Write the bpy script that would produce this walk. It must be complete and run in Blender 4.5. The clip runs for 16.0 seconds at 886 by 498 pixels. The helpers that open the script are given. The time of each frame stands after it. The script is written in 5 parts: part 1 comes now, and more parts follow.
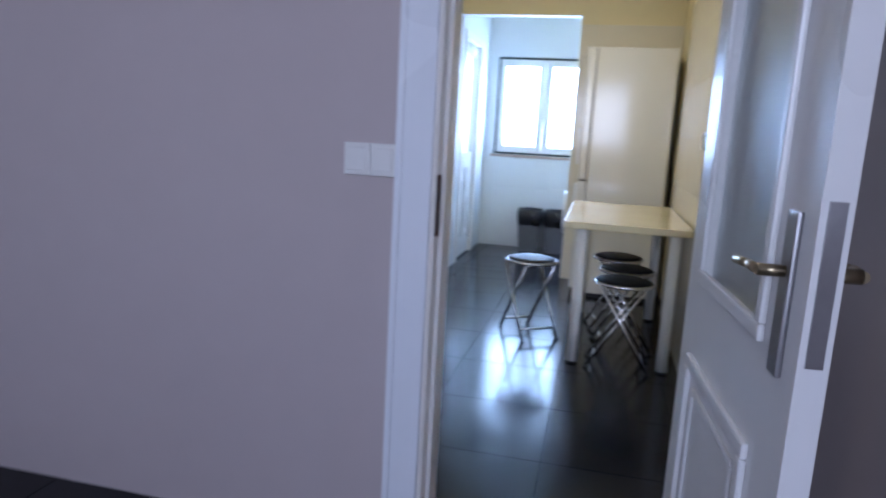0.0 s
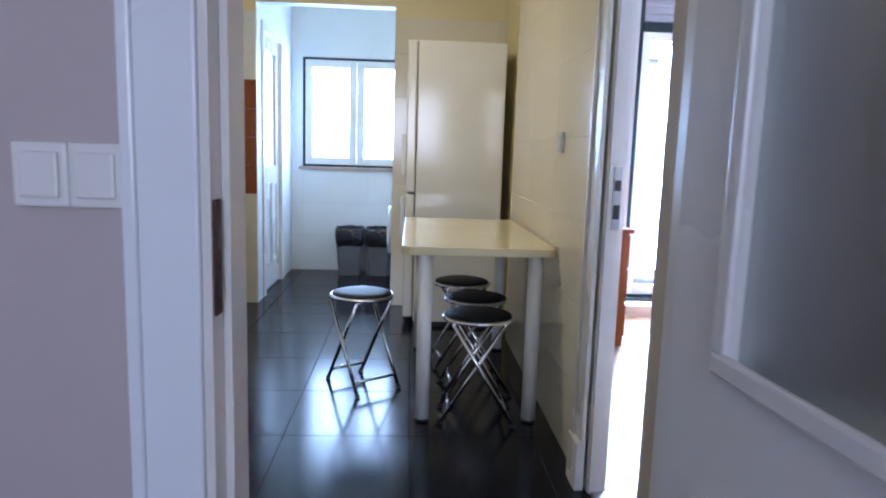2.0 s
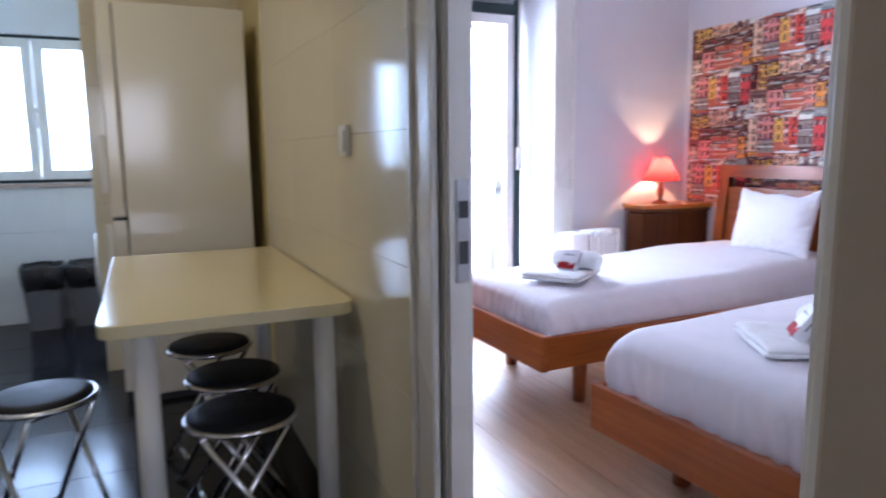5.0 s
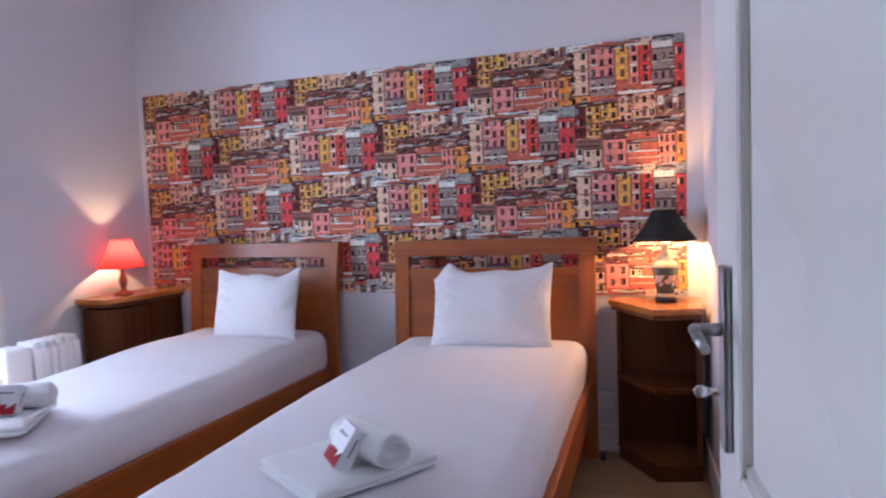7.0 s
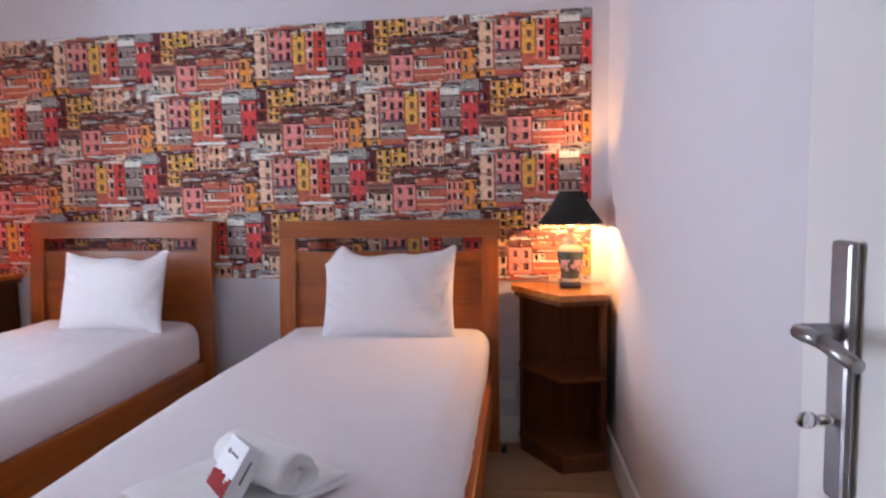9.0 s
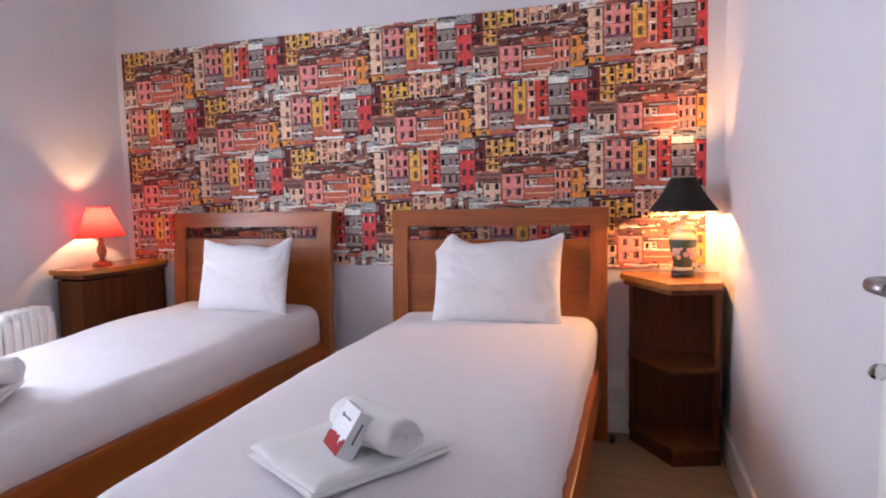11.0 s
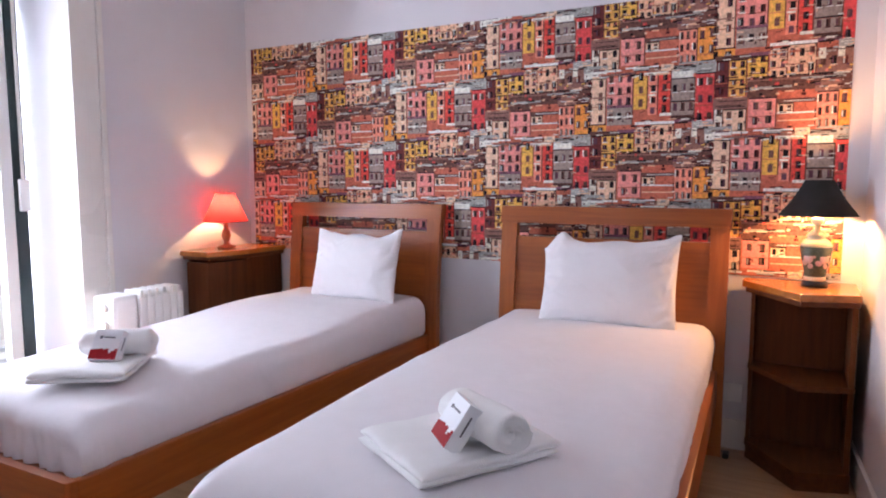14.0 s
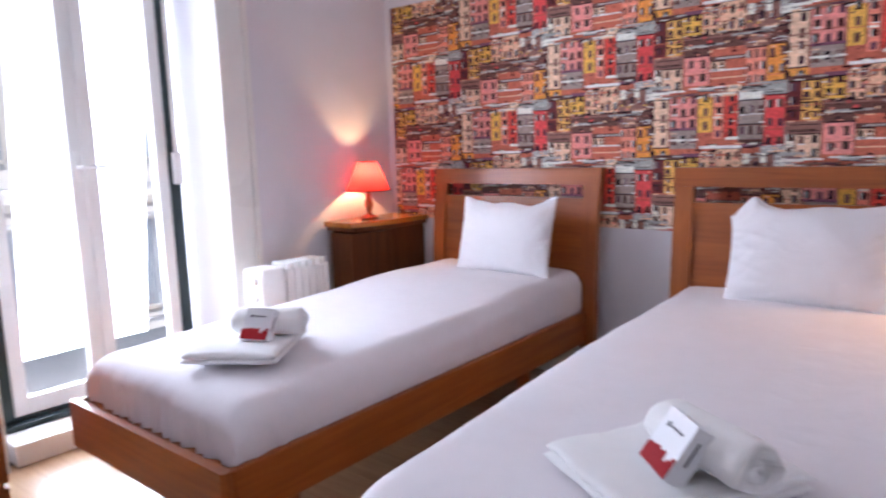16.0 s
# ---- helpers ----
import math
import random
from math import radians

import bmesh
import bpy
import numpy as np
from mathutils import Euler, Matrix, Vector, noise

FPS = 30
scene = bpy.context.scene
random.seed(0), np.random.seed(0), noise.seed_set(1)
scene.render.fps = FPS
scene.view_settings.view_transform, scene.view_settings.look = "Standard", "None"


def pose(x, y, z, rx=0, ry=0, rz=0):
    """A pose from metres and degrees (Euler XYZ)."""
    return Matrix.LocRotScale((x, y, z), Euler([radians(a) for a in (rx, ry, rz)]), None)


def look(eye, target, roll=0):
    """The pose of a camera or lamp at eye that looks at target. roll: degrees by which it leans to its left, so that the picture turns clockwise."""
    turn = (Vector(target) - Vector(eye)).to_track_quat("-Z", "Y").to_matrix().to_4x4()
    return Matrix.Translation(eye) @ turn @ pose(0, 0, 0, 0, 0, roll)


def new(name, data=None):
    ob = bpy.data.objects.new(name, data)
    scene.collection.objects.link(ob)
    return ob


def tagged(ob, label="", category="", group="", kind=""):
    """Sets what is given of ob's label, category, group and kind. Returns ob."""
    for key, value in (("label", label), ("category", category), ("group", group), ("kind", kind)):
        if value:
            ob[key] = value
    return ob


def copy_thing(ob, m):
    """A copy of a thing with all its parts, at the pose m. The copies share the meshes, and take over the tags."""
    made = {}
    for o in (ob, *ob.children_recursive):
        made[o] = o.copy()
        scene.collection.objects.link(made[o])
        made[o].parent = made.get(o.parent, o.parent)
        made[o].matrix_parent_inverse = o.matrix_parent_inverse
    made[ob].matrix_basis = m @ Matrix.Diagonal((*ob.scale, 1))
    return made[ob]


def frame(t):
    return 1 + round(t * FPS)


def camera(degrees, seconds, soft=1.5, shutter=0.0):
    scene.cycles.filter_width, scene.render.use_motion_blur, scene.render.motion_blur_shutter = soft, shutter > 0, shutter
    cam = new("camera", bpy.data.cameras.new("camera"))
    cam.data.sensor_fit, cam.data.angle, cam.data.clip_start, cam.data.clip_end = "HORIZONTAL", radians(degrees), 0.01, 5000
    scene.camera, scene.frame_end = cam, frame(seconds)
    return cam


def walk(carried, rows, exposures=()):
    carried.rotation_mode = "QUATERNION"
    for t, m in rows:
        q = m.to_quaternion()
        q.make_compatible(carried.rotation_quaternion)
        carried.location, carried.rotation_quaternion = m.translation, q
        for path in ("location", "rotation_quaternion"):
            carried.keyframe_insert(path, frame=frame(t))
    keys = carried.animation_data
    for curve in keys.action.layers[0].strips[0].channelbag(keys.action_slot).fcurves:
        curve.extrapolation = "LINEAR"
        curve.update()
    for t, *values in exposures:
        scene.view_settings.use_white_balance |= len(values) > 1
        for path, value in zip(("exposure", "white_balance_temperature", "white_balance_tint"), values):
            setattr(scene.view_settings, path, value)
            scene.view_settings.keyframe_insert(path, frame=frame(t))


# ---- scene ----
cam = camera(67.5, 16.0, soft=2.0, shutter=0.4)
PATH = [
    (0, (0.427, 0.325, 1.166), (-0.017, 2.243, 0.816), 3.1),
    (0.5, (0.307, 0.462, 1.146), (0.284, 2.434, 0.813), 0.7),
    (1, (0.24, 0.532, 1.152), (0.434, 2.512, 0.946), 1.3),
    (1.5, (0.266, 0.818, 1.124), (0.472, 2.791, 0.868), -0.1),
    (2, (0.283, 1.072, 1.128), (0.39, 3.049, 0.84), 1.8),
    (2.5, (0.277, 1.373, 1.134), (0.457, 3.347, 0.868), -0.9),
    (3, (0.289, 1.529, 1.12), (0.476, 3.49, 0.774), 0.7),
    (3.2, (0.306, 1.594, 1.139), (0.409, 3.562, 0.796), 0.2),
    (5.3, (0.41, 2.103, 1.157), (1.426, 3.806, 0.901), -1.1),
    (5.5, (0.449, 2.186, 1.161), (1.601, 3.805, 0.936), -1.6),
    (6, (0.509, 2.373, 1.165), (2.061, 3.608, 0.907), -2.3),
    (6.5, (0.543, 2.476, 1.236), (2.33, 3.346, 1.015), -3.8),
    (7, (0.709, 2.460, 1.219), (2.579, 3.156, 1.090), -2.2),
    (7.5, (0.818, 2.490, 1.211), (2.747, 2.997, 1.047), -4.2),
    (8, (0.870, 2.553, 1.202), (2.829, 2.857, 0.933), -4.6),
    (8.5, (0.911, 2.661, 1.194), (2.878, 2.86, 0.894), -1.7),
    (9, (0.926, 2.63, 1.19), (2.89, 2.961, 1.006), -0.9),
    (9.5, (0.875, 2.608, 1.181), (2.812, 3.094, 1.078), -0.8),
    (10, (0.882, 2.588, 1.169), (2.797, 3.144, 1.013), -0.7),
    (12.5, (0.859, 2.606, 1.163), (2.678, 3.426, 1.033), -2.9),
    (13, (0.863, 2.611, 1.162), (2.657, 3.486, 1.045), -2.6),
    (13.5, (0.87, 2.62, 1.16), (2.635, 3.546, 0.999), -0.5),
    (14.5, (0.884, 2.631, 1.157), (2.625, 3.591, 0.934), -0.0),
    (15, (0.908, 2.665, 1.162), (2.628, 3.653, 0.907), 0.4),
    (15.5, (0.974, 2.769, 1.172), (2.663, 3.799, 0.877), -1.1),
    (16, (1.044, 2.873, 1.151), (2.573, 4.128, 0.854), -1.7),
]

EXPOSURES = [(0.0, 0.92, 4900, 15), (2.0, 0.95, 5000, 15), (3.2, 0.6, 5050, 16), (5.5, 0.2, 5350, 17), (6.0, 0.03, 5250, 17), (6.5, -0.22, 5250, 17), (7.5, -0.28, 5700, 17), (9.0, -0.22, 6050, 17), (12.5, 0.02, 6200, 18), (16.0, 0.02, 6000, 17)]
walk(cam, [(t, look(eye, target, roll)) for t, eye, target, roll in PATH], EXPOSURES)

# ---- light ----
world = bpy.data.worlds.new("world")
scene.world = world
world.use_nodes = True
wn = world.node_tree.nodes
sky = wn.new("ShaderNodeTexSky")
sky.sky_type, sky.sun_disc = "NISHITA", False
sky.sun_elevation, sky.sun_rotation = radians(48), radians(200)
wn["Background"].inputs[1].default_value = 0.12
world.node_tree.links.new(sky.outputs[0], wn["Background"].inputs[0])
sun = new("sun", bpy.data.lights.new("sun", "SUN"))
sun.data.energy, sun.data.angle, sun.data.color = 4.0, radians(0.6), (1.0, 0.95, 0.88)
sun.matrix_world = look((0, 0, 20), (0 + 6, 0 + 16.5, 20 - 19.0))


CEIL_LAMP = 2.585


def area_light(name, eye, target, w, h, watts, colour):
    d = bpy.data.lights.new(name, "AREA")
    d.shape, d.size, d.size_y, d.energy, d.color = "RECTANGLE", w, h, watts, colour
    ob = new(name, d)
    ob.matrix_world = look(eye, target)
    return ob


def bulb_light(name, at, watts, colour, size=0.02):
    d = bpy.data.lights.new(name, "POINT")
    d.energy, d.color, d.shadow_soft_size = watts, colour, size
    ob = new(name, d)
    ob.location = at
    return ob


area_light("window_daylight_bedroom", (2.375, 6.09, 1.10), (2.50, 4.0, 0.80), 0.60, 1.70, 88, (0.81, 0.895, 1.0))
area_light("window_daylight_kitchen", (-0.21, 7.50, 1.45), (-0.21, 4.0, 0.9), 0.9, 0.9, 28, (0.66, 0.82, 1.0))
# Added to brighten the hall, from an unseen window assumed behind the camera.
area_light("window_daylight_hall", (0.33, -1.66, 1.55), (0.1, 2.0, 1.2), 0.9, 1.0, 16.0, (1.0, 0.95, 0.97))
# Added for the kitchen's warm tone; its ceiling fitting is assumed.
area_light("kitchen_ceiling_lamp_light", (-0.30, 4.3, CEIL_LAMP), (-0.30, 4.3, 0.0), 0.26, 0.26, 8, (1.0, 0.77, 0.42))
bulb_light("bulb_red_lamp", (3.62, 5.508, 1.0315), 8.5, (1.0, 0.60, 0.28), 0.012)
bulb_light("bulb_black_lamp", (3.81, 2.562, 1.088), 21.0, (1.0, 0.50, 0.17))

# ---- materials ----


def material(name, colour, rough=0.5, metal=0.0, vary=0.08, scale=8.0, bump=0.0, bump_scale=60.0, spec=0.5, coat=0.0, random_value=0.0, stretch=(1, 1, 1), gloss_vary=0.08):
    """A plain surface: two scales of colour variation, uneven gloss and fine relief."""
    m = bpy.data.materials.new(name)
    m.use_nodes = True
    t = m.node_tree
    n, link = t.nodes, t.links.new
    b = n["Principled BSDF"]
    b.inputs["Metallic"].default_value = metal
    b.inputs["Specular IOR Level"].default_value = spec
    b.inputs["Coat Weight"].default_value = coat
    tc, mp = n.new("ShaderNodeTexCoord"), n.new("ShaderNodeMapping")
    mp.inputs["Scale"].default_value = stretch
    link(tc.outputs["Object"], mp.inputs[0])
    fine, broad = n.new("ShaderNodeTexNoise"), n.new("ShaderNodeTexNoise")
    fine.inputs["Scale"].default_value, fine.inputs["Detail"].default_value = scale * 6, 5
    broad.inputs["Scale"].default_value, broad.inputs["Detail"].default_value = scale * 0.6, 3
    link(mp.outputs[0], fine.inputs[0])
    link(mp.outputs[0], broad.inputs[0])
    add = n.new("ShaderNodeMath")
    add.operation = "ADD"
    link(fine.outputs[0], add.inputs[0])
    link(broad.outputs[0], add.inputs[1])
    span = n.new("ShaderNodeMapRange")
    span.inputs[1].default_value, span.inputs[2].default_value = 0.6, 1.4
    span.inputs[3].default_value, span.inputs[4].default_value = 1 - vary, 1 + vary
    link(add.outputs[0], span.inputs[0])
    value = span.outputs[0]
    if random_value:
        info, r = n.new("ShaderNodeObjectInfo"), n.new("ShaderNodeMapRange")
        r.inputs[3].default_value, r.inputs[4].default_value = 1 - random_value, 1 + random_value
        link(info.outputs["Random"], r.inputs[0])
        mul = n.new("ShaderNodeMath")
        mul.operation = "MULTIPLY"
        link(value, mul.inputs[0])
        link(r.outputs[0], mul.inputs[1])
        value = mul.outputs[0]
    mix = n.new("ShaderNodeVectorMath")
    mix.operation = "SCALE"
    mix.inputs[0].default_value = colour
    link(value, mix.inputs["Scale"])
    link(mix.outputs[0], b.inputs["Base Color"])
    rr = n.new("ShaderNodeMapRange")
    rr.inputs[1].default_value, rr.inputs[2].default_value = 0.3, 0.7
    rr.inputs[3].default_value, rr.inputs[4].default_value = max(0.02, rough - gloss_vary), min(1, rough + gloss_vary)
    link(broad.outputs[0], rr.inputs[0])
    link(rr.outputs[0], b.inputs["Roughness"])
    if bump:
        bn, bp = n.new("ShaderNodeTexNoise"), n.new("ShaderNodeBump")
        bn.inputs["Scale"].default_value, bn.inputs["Detail"].default_value = bump_scale, 4
        link(mp.outputs[0], bn.inputs[0])
        bp.inputs["Strength"].default_value, bp.inputs["Distance"].default_value = bump, 0.004
        link(bn.outputs[0], bp.inputs["Height"])
        link(bp.outputs[0], b.inputs["Normal"])
    return m


def wood(name, dark, light, axis=0, scale=1.0, rough=0.35, random_value=0.0, coat=0.15, spec=0.5):
    """Straight-grained wood: fine streaks along one axis, broad bands and pores."""
    m = bpy.data.materials.new(name)
    m.use_nodes = True
    t = m.node_tree
    n, link = t.nodes, t.links.new
    b = n["Principled BSDF"]
    tc, mp = n.new("ShaderNodeTexCoord"), n.new("ShaderNodeMapping")
    s = [14.0 * scale] * 3
    s[axis] = 0.9 * scale
    mp.inputs["Scale"].default_value = s
    link(tc.outputs["Object"], mp.inputs[0])
    vec = mp.outputs[0]
    if random_value:
        info, add = n.new("ShaderNodeObjectInfo"), n.new("ShaderNodeVectorMath")
        sc = n.new("ShaderNodeVectorMath")
        sc.operation = "SCALE"
        sc.inputs[0].default_value = (37.0, 11.0, 23.0)
        link(info.outputs["Random"], sc.inputs["Scale"])
        link(vec, add.inputs[0])
        link(sc.outputs[0], add.inputs[1])
        vec = add.outputs[0]
    grain, band = n.new("ShaderNodeTexNoise"), n.new("ShaderNodeTexNoise")
    grain.inputs["Scale"].default_value, grain.inputs["Detail"].default_value = 3.0, 8
    grain.inputs["Distortion"].default_value = 0.6
    band.inputs["Scale"].default_value, band.inputs["Detail"].default_value = 0.5, 3
    link(vec, grain.inputs[0])
    link(vec, band.inputs[0])
    mixf = n.new("ShaderNodeMath")
    mixf.operation = "MULTIPLY_ADD"
    mixf.inputs[1].default_value = 0.6
    link(grain.outputs[0], mixf.inputs[0])
    half = n.new("ShaderNodeMath")
    half.operation = "MULTIPLY"
    half.inputs[1].default_value = 0.4
    link(band.outputs[0], half.inputs[0])
    link(half.outputs[0], mixf.inputs[2])
    ramp = n.new("ShaderNodeValToRGB")
    ramp.color_ramp.elements[0].position, ramp.color_ramp.elements[0].color = 0.35, (*dark, 1)
    ramp.color_ramp.elements[1].position, ramp.color_ramp.elements[1].color = 0.65, (*light, 1)
    link(mixf.outputs[0], ramp.inputs[0])
    out = ramp.outputs[0]
    if random_value:
        r, sc2 = n.new("ShaderNodeMapRange"), n.new("ShaderNodeVectorMath")
        r.inputs[3].default_value, r.inputs[4].default_value = 1 - random_value, 1 + random_value
        link(info.outputs["Random"], r.inputs[0])
        sc2.operation = "SCALE"
        link(out, sc2.inputs[0])
        link(r.outputs[0], sc2.inputs["Scale"])
        out = sc2.outputs[0]
    link(out, b.inputs["Base Color"])
    b.inputs["Roughness"].default_value = rough
    b.inputs["Coat Weight"].default_value = coat
    b.inputs["Specular IOR Level"].default_value = spec
    b.inputs["Coat Roughness"].default_value = 0.2
    bp = n.new("ShaderNodeBump")
    bp.inputs["Strength"].default_value, bp.inputs["Distance"].default_value = 0.12, 0.002
    link(grain.outputs[0], bp.inputs["Height"])
    link(bp.outputs[0], b.inputs["Normal"])
    return m


def cloth(name, colour, weave=900.0, fold=0.25, rough=0.85):
    m = material(name, colour, rough, vary=0.025, scale=3.0, bump=0.0, spec=0.2)
    t = m.node_tree
    n, link = t.nodes, t.links.new
    b = n["Principled BSDF"]
    b.inputs["Sheen Weight"].default_value = 0.15
    tc = n.new("ShaderNodeTexCoord")
    wv, fo = n.new("ShaderNodeTexNoise"), n.new("ShaderNodeTexNoise")
    wv.inputs["Scale"].default_value = weave
    fo.inputs["Scale"].default_value, fo.inputs["Detail"].default_value = 9.0, 5
    fo.inputs["Distortion"].default_value = 1.2
    link(tc.outputs["Object"], wv.inputs[0])
    link(tc.outputs["Object"], fo.inputs[0])
    b1, b2 = n.new("ShaderNodeBump"), n.new("ShaderNodeBump")
    b1.inputs["Strength"].default_value, b1.inputs["Distance"].default_value = fold, 0.012
    b2.inputs["Strength"].default_value, b2.inputs["Distance"].default_value = 0.25, 0.0008
    link(fo.outputs[0], b1.inputs["Height"])
    link(wv.outputs[0], b2.inputs["Height"])
    link(b1.outputs[0], b2.inputs["Normal"])
    link(b2.outputs[0], b.inputs["Normal"])
    return m


def clear_glass(name, colour=(1, 1, 1), rough=0.0, mixing=0.85):
    m = bpy.data.materials.new(name)
    m.use_nodes = True
    n, link = m.node_tree.nodes, m.node_tree.links.new
    b = n["Principled BSDF"]
    b.inputs["Base Color"].default_value = (*colour, 1)
    b.inputs["Roughness"].default_value = rough
    b.inputs["Transmission Weight"].default_value = 1.0
    b.inputs["IOR"].default_value = 1.45
    return m


M = {}
M["wall_bed"] = material("bedroom_wall_paint", (0.71, 0.68, 0.70), 0.75, vary=0.02, scale=1.5, bump=0.08, bump_scale=160)
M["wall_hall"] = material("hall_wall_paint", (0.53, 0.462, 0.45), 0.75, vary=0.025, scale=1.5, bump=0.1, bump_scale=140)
M["stub"] = material("cream_wall_paint", (0.56, 0.47, 0.35), 0.7, vary=0.03, scale=1.5, bump=0.08, bump_scale=150)
M["yellow"] = material("yellow_wall_paint", (0.83, 0.72, 0.40), 0.6, vary=0.02, scale=1.5, bump=0.06, bump_scale=150)
M["white_wall"] = material("white_wall_paint", (0.80, 0.82, 0.84), 0.6, vary=0.02, scale=1.5, bump=0.06, bump_scale=150)
M["ceiling"] = material("ceiling_paint", (0.68, 0.67, 0.65), 0.8, vary=0.02, scale=1.0)
M["dark_grout"] = material("dark_floor_grout", (0.045, 0.045, 0.05), 0.8, vary=0.15, scale=10)
M["cream_tile"] = material("cream_wall_tile", (0.80, 0.74, 0.57), 0.12, vary=0.02, scale=2, random_value=0.02, bump=0.03, bump_scale=9, gloss_vary=0.03)
M["white_tile"] = material("white_wall_tile", (0.80, 0.81, 0.80), 0.14, vary=0.02, scale=2, random_value=0.02, bump=0.03, bump_scale=9, gloss_vary=0.03)
M["brown_tile"] = material("brown_wall_tile", (0.27, 0.075, 0.022), 0.12, vary=0.06, scale=3, random_value=0.05, bump=0.03, bump_scale=9, gloss_vary=0.03)
M["slate"] = material("dark_floor_tile", (0.010, 0.011, 0.015), 0.17, vary=0.2, scale=4, random_value=0.15, bump=0.08, bump_scale=55, gloss_vary=0.05, spec=0.24)
M["door_paint"] = material("white_door_enamel", (0.78, 0.76, 0.74), 0.3, vary=0.02, scale=2, bump=0.03, bump_scale=30)
M["trim"] = material("white_trim_enamel", (0.80, 0.77, 0.72), 0.32, vary=0.03, scale=3, bump=0.03, bump_scale=30)
# Glossier trim copy, whitened and blued for light caught by the hall casing.
M["lit_trim"] = material("lit_trim_enamel", (0.86, 0.88, 0.92), 0.22, vary=0.015, scale=2, bump=0.03, bump_scale=30)
M["plastic"] = material("white_plastic", (0.82, 0.81, 0.78), 0.35, vary=0.015, scale=3)
M["appliance"] = material("cream_appliance_enamel", (0.80, 0.78, 0.70), 0.13, vary=0.012, scale=2, gloss_vary=0.02, bump=0.10, bump_scale=4)
M["laminate_white"] = material("white_laminate", (0.80, 0.78, 0.72), 0.22, vary=0.015, scale=2, gloss_vary=0.05)
M["table_top"] = material("cream_gloss_tabletop", (0.80, 0.71, 0.44), 0.16, vary=0.015, scale=2, gloss_vary=0.04)
M["worktop"] = material("beige_worktop", (0.64, 0.56, 0.39), 0.42, vary=0.03, scale=14, gloss_vary=0.02)
M["chrome"] = material("chrome", (0.78, 0.78, 0.80), 0.16, 1.0, vary=0.03, gloss_vary=0.05)
M["brushed"] = material("brushed_steel", (0.36, 0.35, 0.36), 0.36, 1.0, vary=0.06, scale=12)
M["bronze"] = material("aged_bronze", (0.33, 0.27, 0.17), 0.34, 1.0, vary=0.12, scale=12)
M["black_seat"] = material("black_vinyl", (0.012, 0.012, 0.013), 0.58, vary=0.2, scale=14, bump=0.15, bump_scale=220, spec=0.25)
M["black"] = material("black_plastic", (0.015, 0.015, 0.017), 0.42, vary=0.15, scale=8)
M["black_gloss"] = material("black_oven_glass", (0.008, 0.008, 0.009), 0.06, vary=0.1, scale=4, gloss_vary=0.02)
M["grey_bin"] = material("grey_bin_plastic", (0.16, 0.16, 0.17), 0.5, vary=0.06, scale=6)
M["bag"] = material("black_bin_bag", (0.012, 0.012, 0.014), 0.3, vary=0.2, scale=10, bump=0.6, bump_scale=40)
M["green_frame"] = material("dark_green_aluminium", (0.012, 0.030, 0.032), 0.4, vary=0.1, scale=6)
M["stone"] = material("pink_stone_sill", (0.46, 0.36, 0.30), 0.5, vary=0.15, scale=30)
M["terracotta"] = material("terracotta_glaze", (0.33, 0.10, 0.04), 0.3, vary=0.12, scale=8)
M["terracotta_dark"] = material("rusted_steel", (0.075, 0.035, 0.025), 0.7, 0.3, vary=0.4, scale=30)
M["ceramic"] = material("cream_ceramic", (0.72, 0.64, 0.50), 0.2, vary=0.04, scale=8)
M["black_shade"] = material("black_lampshade_cloth", (0.012, 0.011, 0.010), 0.85, vary=0.15, scale=20, bump=0.2, bump_scale=300)
M["vase_green"] = material("dark_green_painted_ceramic", (0.075, 0.095, 0.060), 0.2, vary=0.5, scale=25)
M["vase_pink"] = material("pink_painted_ceramic", (0.58, 0.36, 0.28), 0.2, vary=0.25, scale=25)
M["vase_cream"] = material("cream_glazed_ceramic", (0.70, 0.58, 0.36), 0.18, vary=0.05, scale=10)
M["lamp_wood"] = wood("turned_lamp_wood", (0.16, 0.05, 0.015), (0.38, 0.14, 0.05), axis=2, scale=2.0)
M["cherry"] = wood("cherry_wood", (0.235, 0.056, 0.0085), (0.37, 0.100, 0.016), axis=0, coat=0.08, spec=0.35)
M["cherry_y"] = wood("cherry_wood_across", (0.235, 0.056, 0.0085), (0.37, 0.100, 0.016), axis=1)
M["cherry_z"] = wood("cherry_wood_upright", (0.235, 0.056, 0.0085), (0.37, 0.100, 0.016), axis=2)
# Bed cherry again: lamp light put into the top, shade into the bodies.
M["lit_cherry"] = wood("lit_cherry_top", (0.30, 0.095, 0.014), (0.46, 0.175, 0.032), axis=0, rough=0.25, coat=0.3)
M["shaded_cherry"] = wood("shaded_cherry_wood", (0.080, 0.022, 0.005), (0.150, 0.045, 0.011), axis=0, coat=0.0, spec=0.2, rough=0.5)
M["shaded_cherry_z"] = wood("shaded_cherry_wood_upright", (0.072, 0.020, 0.005), (0.135, 0.040, 0.010), axis=2, coat=0.0, spec=0.2, rough=0.5)
M["oak"] = wood("oak_laminate_plank", (0.31, 0.175, 0.088), (0.43, 0.27, 0.145), axis=1, scale=0.8, rough=0.30, random_value=0.10, coat=0.25)
M["sheet"] = cloth("white_cotton_sheet", (0.80, 0.76, 0.78), fold=0.30)
M["pillow"] = cloth("white_pillowcase", (0.82, 0.79, 0.80), fold=0.6)
M["towel"] = material("white_terry_towel", (0.88, 0.87, 0.86), 0.95, vary=0.02, scale=6, bump=0.10, bump_scale=300, spec=0.1)
M["card"] = material("white_card", (0.82, 0.82, 0.84), 0.6, vary=0.01)
M["red_print"] = material("red_print", (0.34, 0.020, 0.024), 0.7, vary=0.15, scale=40, spec=0.08)
